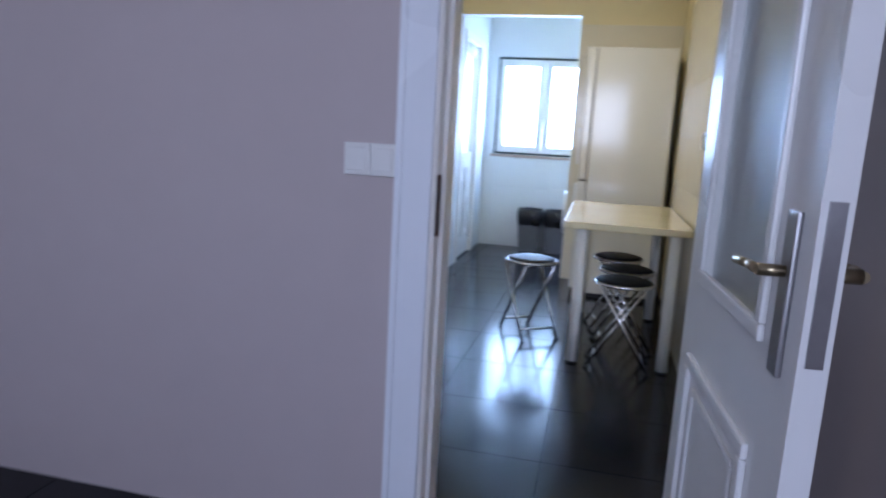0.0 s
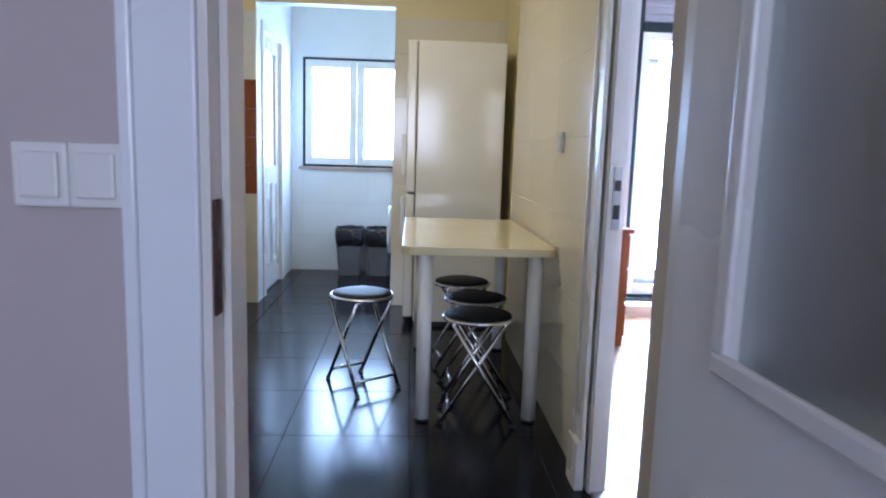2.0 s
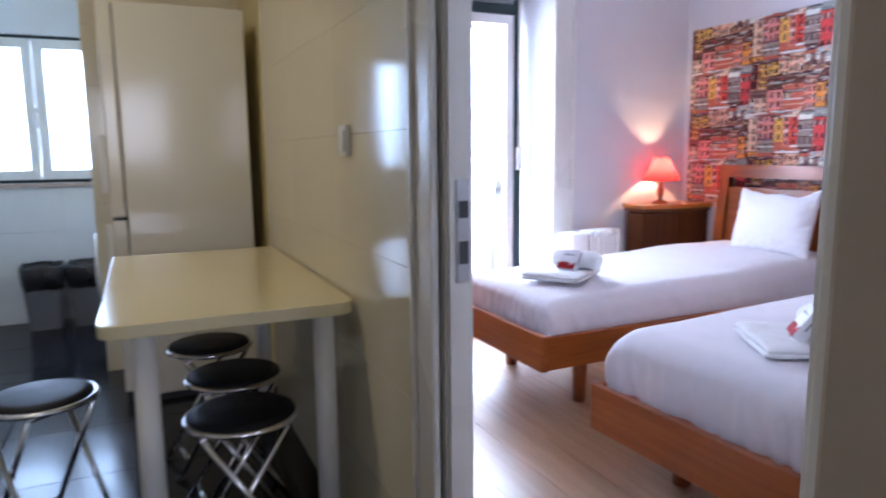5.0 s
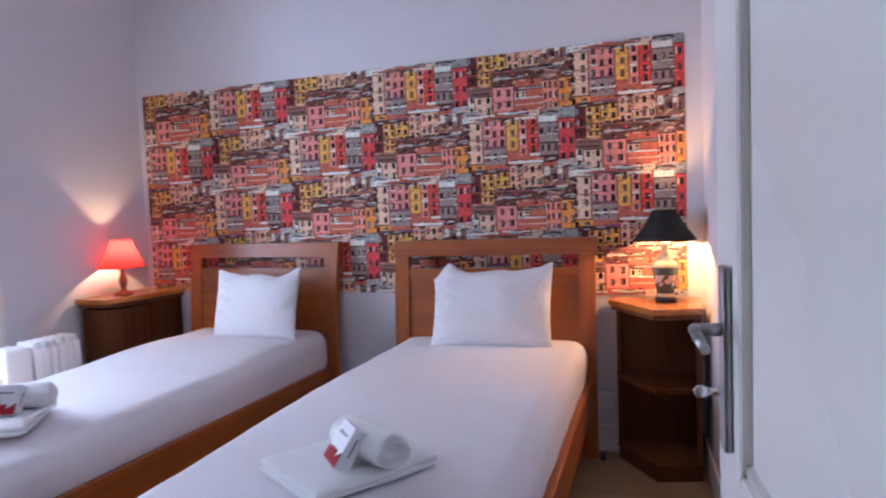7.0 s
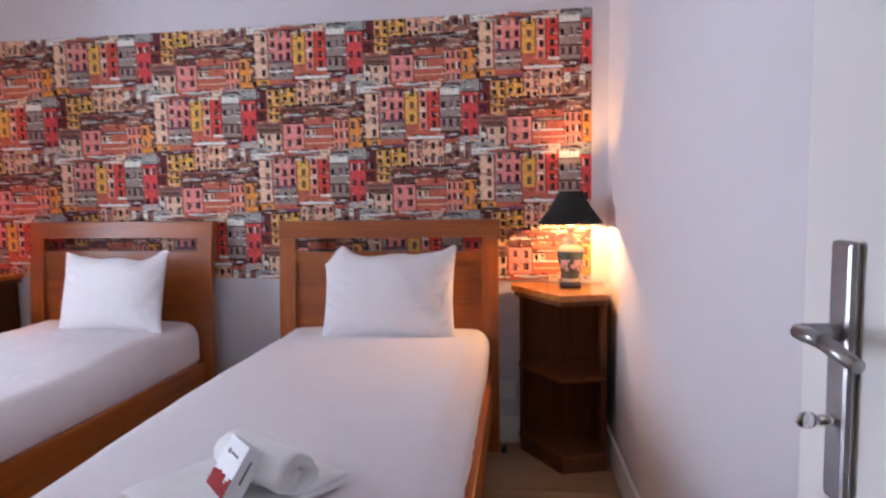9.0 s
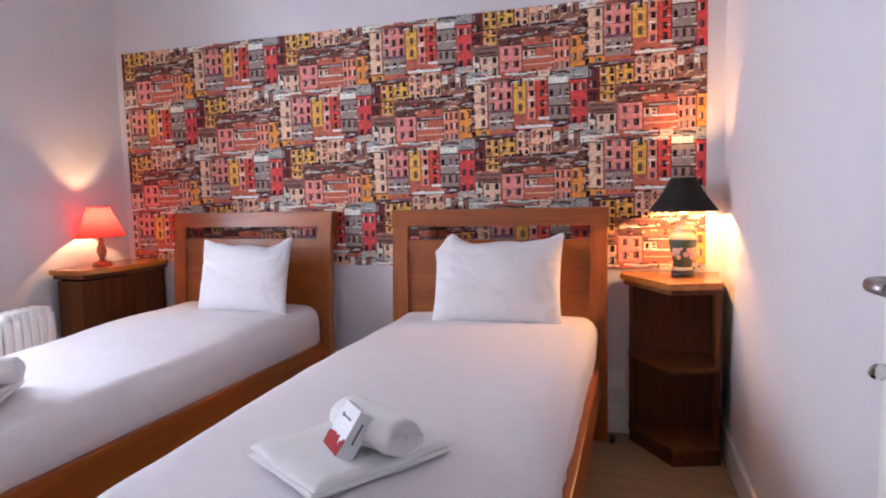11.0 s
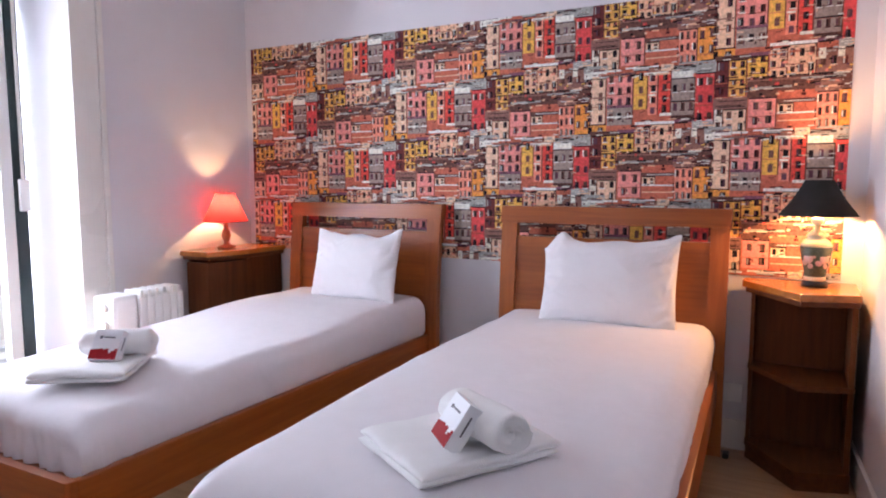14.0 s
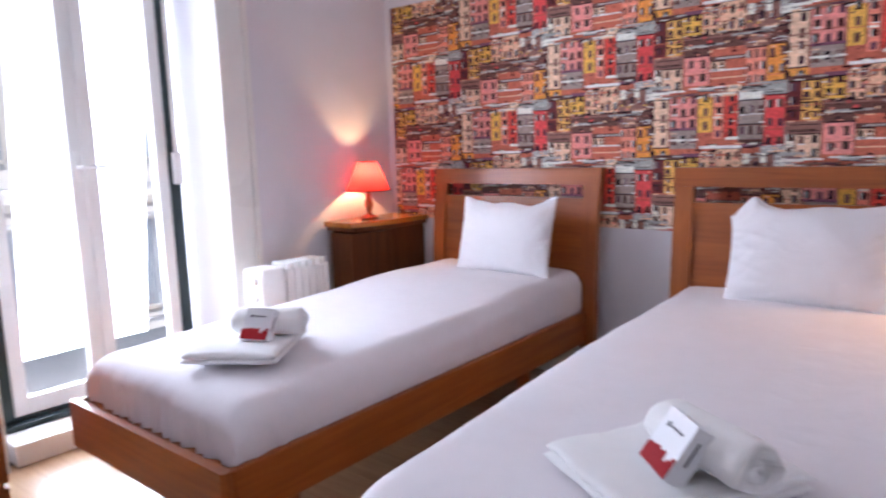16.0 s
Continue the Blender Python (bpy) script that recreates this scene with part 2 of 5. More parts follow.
M["grey_print"] = material("grey_print", (0.12, 0.11, 0.13), 0.6)
M["glass"] = clear_glass("window_glass")
M["frosted"] = clear_glass("frosted_glass", (0.62, 0.66, 0.66), 0.32)
M["milk_glass"] = clear_glass("obscured_window_glass", (0.92, 0.95, 0.97), 0.35)
M["balcony"] = material("balcony_concrete", (0.55, 0.54, 0.52), 0.85, vary=0.1, scale=6, bump=0.3, bump_scale=40)
M["facade"] = material("pale_facade_render", (0.80, 0.78, 0.74), 0.9, vary=0.06, scale=0.6, bump=0.2, bump_scale=20)
M["facade_stone"] = material("facade_stone_trim", (0.60, 0.57, 0.52), 0.85, vary=0.08, scale=2)
M["facade_glass"] = material("pale_facade_window", (0.32, 0.36, 0.40), 0.15, vary=0.2, scale=1)
M["roof"] = material("clay_roof", (0.32, 0.13, 0.07), 0.8, vary=0.2, scale=3)
M["ground"] = material("street_paving", (0.18, 0.17, 0.16), 0.9, vary=0.2, scale=0.5)
M["shutter"] = material("grey_roller_shutter", (0.42, 0.43, 0.45), 0.5, vary=0.04, scale=6)

# Red shade: thin cloth that the bulb shines through.
m = bpy.data.materials.new("red_lampshade_cloth")
m.use_nodes = True
n, link = m.node_tree.nodes, m.node_tree.links.new
b = n["Principled BSDF"]
b.inputs["Base Color"].default_value = (0.60, 0.035, 0.033, 1)
b.inputs["Roughness"].default_value = 0.9
tr, mx = n.new("ShaderNodeBsdfTranslucent"), n.new("ShaderNodeMixShader")
tr.inputs[0].default_value = (0.85, 0.055, 0.055, 1)
mx.inputs[0].default_value = 0.36
link(b.outputs[0], mx.inputs[1])
link(tr.outputs[0], mx.inputs[2])
link(mx.outputs[0], n["Material Output"].inputs[0])
M["red_shade"] = m

m = bpy.data.materials.new("lit_lamp_glass")
m.use_nodes = True
b = m.node_tree.nodes["Principled BSDF"]
b.inputs["Emission Color"].default_value = (1.0, 0.88, 0.66, 1)
b.inputs["Emission Strength"].default_value = 4.0
M["lamp_glass"] = m

# Printed wallpaper: colours laid down as face colours, with paper grain.
m = bpy.data.materials.new("printed_wallpaper")
m.use_nodes = True
n, link = m.node_tree.nodes, m.node_tree.links.new
b = n["Principled BSDF"]
ca, nz, mr, sc = n.new("ShaderNodeVertexColor"), n.new("ShaderNodeTexNoise"), n.new("ShaderNodeMapRange"), n.new("ShaderNodeVectorMath")
ca.layer_name = "print"
tc = n.new("ShaderNodeTexCoord")
link(tc.outputs["Object"], nz.inputs[0])
nz.inputs["Scale"].default_value, nz.inputs["Detail"].default_value = 90, 8
mr.inputs[1].default_value, mr.inputs[2].default_value, mr.inputs[3].default_value, mr.inputs[4].default_value = 0.3, 0.7, 0.70, 1.22
sc.operation = "SCALE"
link(nz.outputs[0], mr.inputs[0])
link(ca.outputs[0], sc.inputs[0])
link(mr.outputs[0], sc.inputs["Scale"])
link(sc.outputs[0], b.inputs["Base Color"])
b.inputs["Roughness"].default_value = 0.7
b.inputs["Specular IOR Level"].default_value = 0.12
M["wallpaper"] = m

# ---- mesh helpers ----


def box(bm, x0, x1, y0, y1, z0, z1, bevel=0.0, segments=2):
    vs = [bm.verts.new((x, y, z)) for x in (x0, x1) for y in (y0, y1) for z in (z0, z1)]
    faces = [bm.faces.new([vs[i] for i in f]) for f in ((0, 1, 3, 2), (4, 6, 7, 5), (0, 4, 5, 1), (2, 3, 7, 6), (0, 2, 6, 4), (1, 5, 7, 3))]
    if bevel:
        edges = {e for f in faces for e in f.edges}
        bmesh.ops.bevel(bm, geom=list(edges), offset=bevel, segments=segments, affect="EDGES", profile=0.6)
    return bm


def boxes(*many, bevel=0.0):
    bm = bmesh.new()
    for b6 in many:
        box(bm, *b6, bevel=bevel)
    return bm


def prism(bm, outline, z0, z1, bevel=0.0):
    """An upright solid over a plan outline, counter-clockwise."""
    low = [bm.verts.new((x, y, z0)) for x, y in outline]
    top = [bm.verts.new((x, y, z1)) for x, y in outline]
    k = len(outline)
    faces = [bm.faces.new(top), bm.faces.new(low[::-1])]
    faces += [bm.faces.new((low[i], low[(i + 1) % k], top[(i + 1) % k], top[i])) for i in range(k)]
    if bevel:
        edges = {e for f in faces[:2] for e in f.edges}
        bmesh.ops.bevel(bm, geom=list(edges), offset=bevel, segments=2, affect="EDGES", profile=0.6)
    return bm


def tube(bm, a, b, r, r2=None, sides=12):
    """A round bar from a to b with closed ends."""
    a, b = Vector(a), Vector(b)
    axis = (b - a).normalized()
    u = axis.orthogonal().normalized()
    v = axis.cross(u)
    rings = []
    for at, rad in ((a, r), (b, r if r2 is None else r2)):
        rings.append([bm.verts.new(at + rad * (math.cos(2 * math.pi * i / sides) * u + math.sin(2 * math.pi * i / sides) * v)) for i in range(sides)])
    for i in range(sides):
        f = bm.faces.new((rings[0][i], rings[0][(i + 1) % sides], rings[1][(i + 1) % sides], rings[1][i]))
        f.smooth = True
    bm.faces.new(rings[0][::-1])
    bm.faces.new(rings[1])
    return bm


def lathe(bm, profile, at=(0, 0, 0), sides=28, closed=True):
    """A turned shape: profile of (radius, height) from bottom to top."""
    rings = []
    for r, h in profile:
        rings.append([bm.verts.new((at[0] + r * math.cos(2 * math.pi * i / sides), at[1] + r * math.sin(2 * math.pi * i / sides), at[2] + h)) for i in range(sides)])
    for lo, hi in zip(rings, rings[1:]):
        for i in range(sides):
            f = bm.faces.new((lo[i], lo[(i + 1) % sides], hi[(i + 1) % sides], hi[i]))
            f.smooth = True
    if closed:
        bm.faces.new(rings[0][::-1])
        bm.faces.new(rings[-1])
    return bm


def hoop(bm, radius, z, thick, sides=48, round_=8):
    """A closed round bar lying level."""
    rings = []
    for i in range(sides):
        a = 2 * math.pi * i / sides
        rings.append([bm.verts.new(((radius + thick * math.cos(2 * math.pi * k / round_)) * math.cos(a), (radius + thick * math.cos(2 * math.pi * k / round_)) * math.sin(a), z + thick * math.sin(2 * math.pi * k / round_))) for k in range(round_)])
    for i in range(sides):
        lo, hi = rings[i], rings[(i + 1) % sides]
        for k in range(round_):
            bm.faces.new((lo[k], hi[k], hi[(k + 1) % round_], lo[(k + 1) % round_])).smooth = True
    return bm


def mesh_of(name, bm, mat, smooth=False):
    me = bpy.data.meshes.new(name)
    bmesh.ops.recalc_face_normals(bm, faces=bm.faces[:])
    if smooth:
        for f in bm.faces:
            f.smooth = True
    bm.to_mesh(me)
    bm.free()
    me.materials.append(mat)
    return me


def part(name, bm, mat, parent, label="", smooth=False):
    ob = new(name, mesh_of(name, bm, mat, smooth))
    ob.parent = parent
    return tagged(ob, label)


def thing(name, label, category, at=(0, 0, 0), rz=0.0, group=""):
    ob = new(name)
    ob.matrix_world = pose(*at, 0, 0, rz)
    ob.empty_display_size = 0.1
    return tagged(ob, label, category, group)


def solid(name, bm, mat, label, category="", kind="", smooth=False, group=""):
    ob = new(name, mesh_of(name, bm, mat, smooth))
    return tagged(ob, label, category, group, kind)


def structure(name, bm, mat, label):
    return solid(name, bm, mat, label, kind="structure")


# ---- plan ----
KX = 0.90            # kitchen face of the partition
BX = 0.955           # bedroom face of the partition
WX = 3.95            # papered wall
NY = 5.64            # window wall
HY0, HY1 = 1.97, 2.13   # hall wall
DY0, DY1 = 2.375, 3.155  # bedroom doorway
DX0, DX1 = 0.02, 0.712    # kitchen doorway
AY0, AY1 = 5.88, 6.00    # wall with the passage to the lobby
LY = 7.28            # lobby window wall
DOOR_H = 2.06
CEIL = 2.72

# floors
structure("floor_kitchen", boxes((-1.75, KX + 0.045, -1.6, 7.4, -0.12, -0.006)), M["dark_grout"], "dark slate-look floor tiles, glossy and clean")
structure("floor_bedroom", boxes((KX + 0.045, WX + 0.1, 2.0, NY + 0.36, -0.12, -0.006)), M["black"], "light oak laminate planks laid towards the window")
structure("threshold", boxes((KX + 0.02, KX + 0.075, DY0, DY1, -0.004, 0.008), bevel=0.003), M["brushed"], "metal threshold strip between tiles and laminate")

# partition between kitchen and bedroom
structure("wall_partition", boxes((KX + 0.010, BX, -1.6, DY0 - 0.03, 0, CEIL), (KX + 0.010, BX, DY1 + 0.03, 5.03, 0, CEIL), (0.938, BX, 5.03, 6.0, 0, CEIL), (KX + 0.010, BX, DY0 - 0.03, DY1 + 0.03, DOOR_H + 0.03, CEIL)), M["yellow"], "yellow painted wall above cream kitchen tiles")
structure("wall_bedroom_west", boxes((BX + 0.001, BX + 0.012, 2.0, DY0 - 0.07, 0, CEIL), (BX + 0.001, BX + 0.012, DY1 + 0.07, NY, 0, CEIL), (BX + 0.001, BX + 0.012, DY0 - 0.07, DY1 + 0.07, DOOR_H + 0.07, CEIL)), M["wall_bed"], "white painted bedroom wall")
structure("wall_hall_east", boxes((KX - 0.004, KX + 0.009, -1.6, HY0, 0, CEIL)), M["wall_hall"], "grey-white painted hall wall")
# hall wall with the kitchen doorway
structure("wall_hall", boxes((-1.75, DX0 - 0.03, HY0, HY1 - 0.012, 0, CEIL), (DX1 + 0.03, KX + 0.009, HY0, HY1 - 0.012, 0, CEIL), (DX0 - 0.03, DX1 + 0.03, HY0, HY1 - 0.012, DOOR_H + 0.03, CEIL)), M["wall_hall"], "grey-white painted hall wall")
structure("wall_kitchen_south", boxes((-1.75, DX0 - 0.03, HY1 - 0.011, HY1, 0, CEIL), (DX1 + 0.03, KX + 0.009, HY1 - 0.011, HY1, 0, CEIL), (DX0 - 0.03, DX1 + 0.03, HY1 - 0.011, HY1, DOOR_H + 0.03, CEIL)), M["yellow"], "yellow painted kitchen wall")
structure("wall_stub", boxes((0.735, KX + 0.009, HY1 + 0.001, 2.25, 0, CEIL), bevel=0.004), M["stub"], "narrow cream wall stub between the two doorways")
structure("wall_west", boxes((-1.75, -1.642, -1.6, 6.0, 0, CEIL)), M["white_wall"], "white painted wall")
# The window opening is made up, to hold the added hall lamp.
structure("wall_hall_back", boxes((-1.75, -0.17, -1.75, -1.6, 0, CEIL), (0.83, KX + 0.1, -1.75, -1.6, 0, CEIL), (-0.17, 0.83, -1.75, -1.6, 0, 1.0), (-0.17, 0.83, -1.75, -1.6, 2.1, CEIL)), M["wall_hall"], "grey-white painted hall wall with an unseen assumed window")
# wall with the passage
PX0, PX1, PZ = -0.80, 0.165, 2.12
structure("wall_passage", boxes((-1.642, PX0, AY0, AY1, 0, CEIL), (PX1, 0.938, AY0, AY1, 0, CEIL), (PX0, PX1, AY0, AY1, PZ, CEIL)), M["yellow"], "yellow painted wall with an open passage")
structure("wall_passage_lining", boxes((PX0 - 0.001, PX0 + 0.003, AY0 + 0.002, AY1, 0.0, PZ), (PX0 + 0.003, PX1 - 0.003, AY0 + 0.002, AY1, PZ - 0.003, PZ + 0.001), (PX1 - 0.003, PX1 + 0.001, AY0 + 0.002, AY1, 0, PZ)), M["white_wall"], "white painted sides of the passage")
# lobby
LDY0, LDY1 = 6.10, 6.80
structure("wall_lobby_west", boxes((PX0 - 0.12, PX0, AY1, LDY0, 0, CEIL), (PX0 - 0.12, PX0, LDY1, LY + 0.2, 0, CEIL), (PX0 - 0.12, PX0, LDY0, LDY1, 2.0, CEIL)), M["white_wall"], "white painted lobby wall")
KWX0, KWX1, KWZ0, KWZ1 = -0.70, 0.28, 0.965, 1.945
structure("wall_lobby_north", boxes((PX0, KWX0, LY, LY + 0.2, 0, CEIL), (KWX1, 1.1, LY, LY + 0.2, 0, CEIL), (KWX0, KWX1, LY, LY + 0.2, 0, KWZ0), (KWX0, KWX1, LY, LY + 0.2, KWZ1, CEIL)), M["white_wall"], "white painted lobby wall above white tiles")
structure("wall_lobby_east", boxes((KX + 0.01, BX, 6.0, LY, 0, CEIL)), M["white_wall"], "white painted lobby wall")
# bedroom
structure("wall_papered", boxes((WX, WX + 0.15, 2.0, NY + 0.4, 0, CEIL)), M["wall_bed"], "white painted wall behind the beds")
bm = bmesh.new()
prism(bm, [(BX + 0.012, 2.00), (WX, 2.00), (WX, 2.395), (BX + 0.012, 2.171)], 0, CEIL)
structure("wall_bedroom_south", bm, M["wall_bed"], "white painted bedroom wall")
WX0, WX1, WT = 1.86, 2.735, 2.60
structure("wall_window", boxes((BX, WX0 - 0.09, NY, NY + 0.36, 0, CEIL), (WX1 + 0.12, WX, NY, NY + 0.36, 0, CEIL), (WX0 - 0.09, WX1 + 0.12, NY, NY + 0.36, WT, CEIL)), M["wall_bed"], "white painted wall round the balcony window")
bm = bmesh.new()
prism(bm, [(WX1 + 0.12, NY + 0.002), (WX1 + 0.12, NY + 0.30), (WX1, NY + 0.30), (WX1 + 0.09, NY + 0.002)], 0, WT)
prism(bm, [(WX0 - 0.09, NY + 0.002), (WX0 - 0.05, NY + 0.002), (WX0, NY + 0.30), (WX0 - 0.09, NY + 0.30)], 0, WT)
structure("window_reveal", bm, M["wall_bed"], "white splayed sides of the window opening")
structure("window_architrave", boxes((WX1 + 0.09, WX1 + 0.165, NY - 0.014, NY + 0.001, 0, WT + 0.06), (WX0 - 0.125, WX0 - 0.05, NY - 0.014, NY + 0.001, 0, WT + 0.06), (WX1 + 0.166, WX1 + 0.228, NY - 0.007, NY + 0.001, 0, WT + 0.06), (WX1 + 0.229, WX1 + 0.256, NY - 0.018, NY + 0.001, 0, WT + 0.06), bevel=0.004), M["trim"], "white architrave round the window opening")
# ceilings
structure("ceiling_kitchen", boxes((-1.75, BX, -1.75, 7.5, CEIL, CEIL + 0.12)), M["ceiling"], "white kitchen and hall ceiling")
structure("ceiling_bedroom", boxes((BX, WX + 0.15, 2.0, NY + 0.4, CEIL, CEIL + 0.12)), M["ceiling"], "white bedroom ceiling")

# baseboards of the bedroom
structure("baseboard_papered_wall", boxes((WX - 0.016, WX - 0.0005, 2.412, NY - 0.001, 0, 0.13), bevel=0.004), M["trim"], "white painted baseboard")
bm = bmesh.new()
prism(bm, [(1.10, 2.1815), (WX - 0.017, 2.3943), (WX - 0.017, 2.4103), (1.10, 2.1975)], 0, 0.125, bevel=0.003)
structure("baseboard_south", bm, M["trim"], "white painted baseboard")
structure("baseboard_window_wall", boxes((WX1 + 0.258, WX - 0.017, NY - 0.016, NY - 0.0005, 0, 0.13), bevel=0.004), M["trim"], "white painted baseboard")


def casing(name, axis, face, sign, a0, a1, h, w=0.085, t=0.016, mat="trim"):
    """Moulded door casing: flat boards with a raised outer bead, on one face of a wall."""
    out = []
    for lo, hi, zz0, zz1 in ((a0 - w, a0, 0, h + w), (a1, a1 + w, 0, h + w), (a0, a1, h, h + w)):
        out.append((lo, hi, zz0, zz1, t))
    out.append((a0 - w - 0.002, a0 - w + 0.016, 0, h + w + 0.002, t + 0.010))
    out.append((a1 + w - 0.016, a1 + w + 0.002, 0, h + w + 0.002, t + 0.010))
    ob = tagged(thing(name, "white moulded door casing", "casing"), kind="structure")
    for k, (lo, hi, zz0, zz1, th) in enumerate(out):
        p, q = sorted((face, face + sign * th))
        bm = box(bmesh.new(), *((p, q, lo, hi) if axis == "y" else (lo, hi, p, q)), zz0, zz1, bevel=0.004)
        part("casing_board" if k < 3 else "casing_bead", bm, M[mat], ob)
    return ob


# frame of the kitchen doorway
structure("door_frame_kitchen", boxes((DX0 - 0.03, DX0, HY0 - 0.002, HY1 + 0.002, 0, DOOR_H), (DX1, DX1 + 0.03, HY0 - 0.002, HY1 + 0.002, 0, DOOR_H), (DX0 - 0.03, DX1 + 0.03, HY0 - 0.002, HY1 + 0.002, DOOR_H, DOOR_H + 0.03), (DX0, DX0 + 0.012, HY0 + 0.05, HY1 - 0.02, 0, DOOR_H), bevel=0.002), M["trim"], "white enamelled door frame")
casing("door_casing_hall_side", "x", HY0, -1, DX0 - 0.012, DX1 + 0.012, DOOR_H, w=0.093, mat="lit_trim")
casing("door_casing_kitchen_side", "x", HY1, 1, DX0 - 0.012, DX1 + 0.012, DOOR_H, w=0.055)
bm = boxes((DX0 + 0.0003, DX0 + 0.004, HY0 + 0.004, HY0 + 0.034, 0.895, 1.055), bevel=0.0015)
plate = structure("strike_plate_kitchen", bm, M["terracotta_dark"], "worn brown strike plate on the door frame")
part("latch_slot", boxes((DX0 + 0.0042, DX0 + 0.0055, HY0 + 0.010, HY0 + 0.028, 0.985, 1.020)), M["black"], plate)
part("bolt_slot", boxes((DX0 + 0.0042, DX0 + 0.0055, HY0 + 0.010, HY0 + 0.028, 0.920, 0.955)), M["black"], plate)
# frame of the bedroom doorway
structure("door_frame_bedroom", boxes((KX + 0.008, BX + 0.014, DY0 - 0.03, DY0 + 0.008, 0, DOOR_H), (KX + 0.008, BX + 0.014, DY1, DY1 + 0.03, 0, DOOR_H), (KX + 0.008, BX + 0.014, DY0 - 0.03, DY1 + 0.03, DOOR_H, DOOR_H + 0.03), (KX + 0.012, KX + 0.05, DY1 - 0.012, DY1, 0, DOOR_H), bevel=0.002), M["trim"], "white enamelled door frame")
casing("door_casing_kitchen_face", "y", KX, -1, DY0 - 0.012, DY1 + 0.012, DOOR_H, w=0.095)
casing("door_casing_bedroom_face", "y", BX + 0.012, 1, DY0 - 0.012, DY1 + 0.012, DOOR_H, w=0.06, t=0.009)
structure("door_plinth_block", boxes((KX - 0.034, KX, DY1 + 0.008, DY1 + 0.125, 0, 0.17), bevel=0.006), M["trim"], "white plinth block at the foot of the door casing")
bm = boxes((KX + 0.026, KX + 0.054, DY1 - 0.0165, DY1 - 0.0125, 0.90, 1.10), bevel=0.0015)
plate = structure("strike_plate", bm, M["brushed"], "steel strike plate with two dark slots")
part("latch_slot", boxes((KX + 0.030, KX + 0.050, DY1 - 0.0185, DY1 - 0.0166, 1.025, 1.058)), M["black"], plate)
part("bolt_slot", boxes((KX + 0.030, KX + 0.050, DY1 - 0.0185, DY1 - 0.0166, 0.935, 0.980)), M["black"], plate)


# ---- doors ----
def panel_frame(bm, u0, u1, z0, z1, face, sign, w=0.028, t=0.012):
    """A raised moulding round a panel, on one face of a leaf that lies along local x."""
    for a, b, c, d in ((u0, u1, z1 - w, z1), (u0, u1, z0, z0 + w), (u0, u0 + w, z0 + w, z1 - w), (u1 - w, u1, z0 + w, z1 - w)):
        p, q = sorted((face, face + sign * t))
        box(bm, a, b, p, q, c, d, bevel=0.005)


def lever_set(parent, u, z, face, sign, mat, toward, plate_h=0.25, key=False, lever_mat=None, reach=0.125, off=0.05, lock=-0.06, half=0.021, thick=1.0):
    """Handle plate, lever and, on request, a key in the lock."""
    p, q = sorted((face, face + sign * 0.009))
    plate = part("handle_plate", box(bmesh.new(), u - half, u + half, p, q, z - plate_h * 0.55, z + plate_h * 0.45, bevel=0.004), mat, parent, "brushed metal handle plate")
    bm = bmesh.new()
    y1 = face + sign * off
    tube(bm, (u, face, z + 0.02), (u, y1, z + 0.02), 0.011 * thick)
    tube(bm, (u - toward * 0.004, y1, z + 0.02), (u + toward * 0.035, y1 + sign * 0.003, z + 0.022), 0.0095 * thick, 0.009 * thick)
    tube(bm, (u + toward * 0.03, y1 + sign * 0.003, z + 0.022), (u + toward * reach, y1, z + 0.014), 0.009 * thick, 0.0075 * thick)
    part("lever", bm, lever_mat or mat, plate, "metal lever handle", smooth=False)
    if key:
        bm = bmesh.new()
        tube(bm, (u, face, z + lock), (u, face + sign * 0.020, z + lock), 0.004)
        bmesh.ops.create_uvsphere(bm, u_segments=12, v_segments=8, radius=1, matrix=Matrix.Translation((u, face + sign * 0.028, z + lock)) @ Matrix.Diagonal((0.003, 0.008, 0.0065, 1)))
        part("key", bm, M["chrome"], plate, "small key left in the lock")
    return plate


# glazed kitchen door, open into the hall (local x from the hinge, local y the thickness)
kd = thing("door_1", "white panelled door with obscured glass, standing open", "door", (0.690, 1.952, 0.005), -86.0)
tagged(kd, kind="structure")
W, T = 0.705, 0.04
GL0, GL1, GZ0, GZ1 = 0.140, 0.555, 0.885, 1.88
part("leaf", boxes((0, GL0, -T, 0, 0, 2.04), (GL1, W, -T, 0, 0, 2.04), (GL0, GL1, -T, 0, 0, GZ0), (GL0, GL1, -T, 0, GZ1, 2.04)), M["door_paint"], kd)
bm = bmesh.new()
for f, s in ((0, 1), (-T, -1)):
    panel_frame(bm, GL0 - 0.014, GL1 + 0.014, GZ0 - 0.014, GZ1 + 0.014, f, s)
part("glazing_bead", bm, M["door_paint"], kd)
part("glass_pane", boxes((GL0 + 0.002, GL1 - 0.002, -0.024, -0.018, GZ0 + 0.002, GZ1 - 0.002)), M["frosted"], kd, "grey obscured glass pane").visible_shadow = False
bm = bmesh.new()
for f, s in ((0, 1), (-T, -1)):
    panel_frame(bm, GL0 - 0.03, GL1 + 0.014, 0.15, 0.705, f, s)
    panel_frame(bm, GL0 + 0.03, GL1 - 0.05, 0.21, 0.645, f, s, w=0.014, t=0.006)
part("lower_panel", bm, M["door_paint"], kd)
lever_set(kd, 0.636, 0.975, -T, -1, M["brushed"], -1, plate_h=0.235, lever_mat=M["bronze"], reach=0.112, off=0.045, thick=0.8)
lever_set(kd, 0.636, 0.975, 0, 1, M["brushed"], -1, plate_h=0.235, lever_mat=M["bronze"])
part("lock_face", boxes((W, W + 0.003, -0.031, -0.009, 0.88, 1.10)), M["brushed"], kd, "steel lock face on the door edge")
bm = bmesh.new()
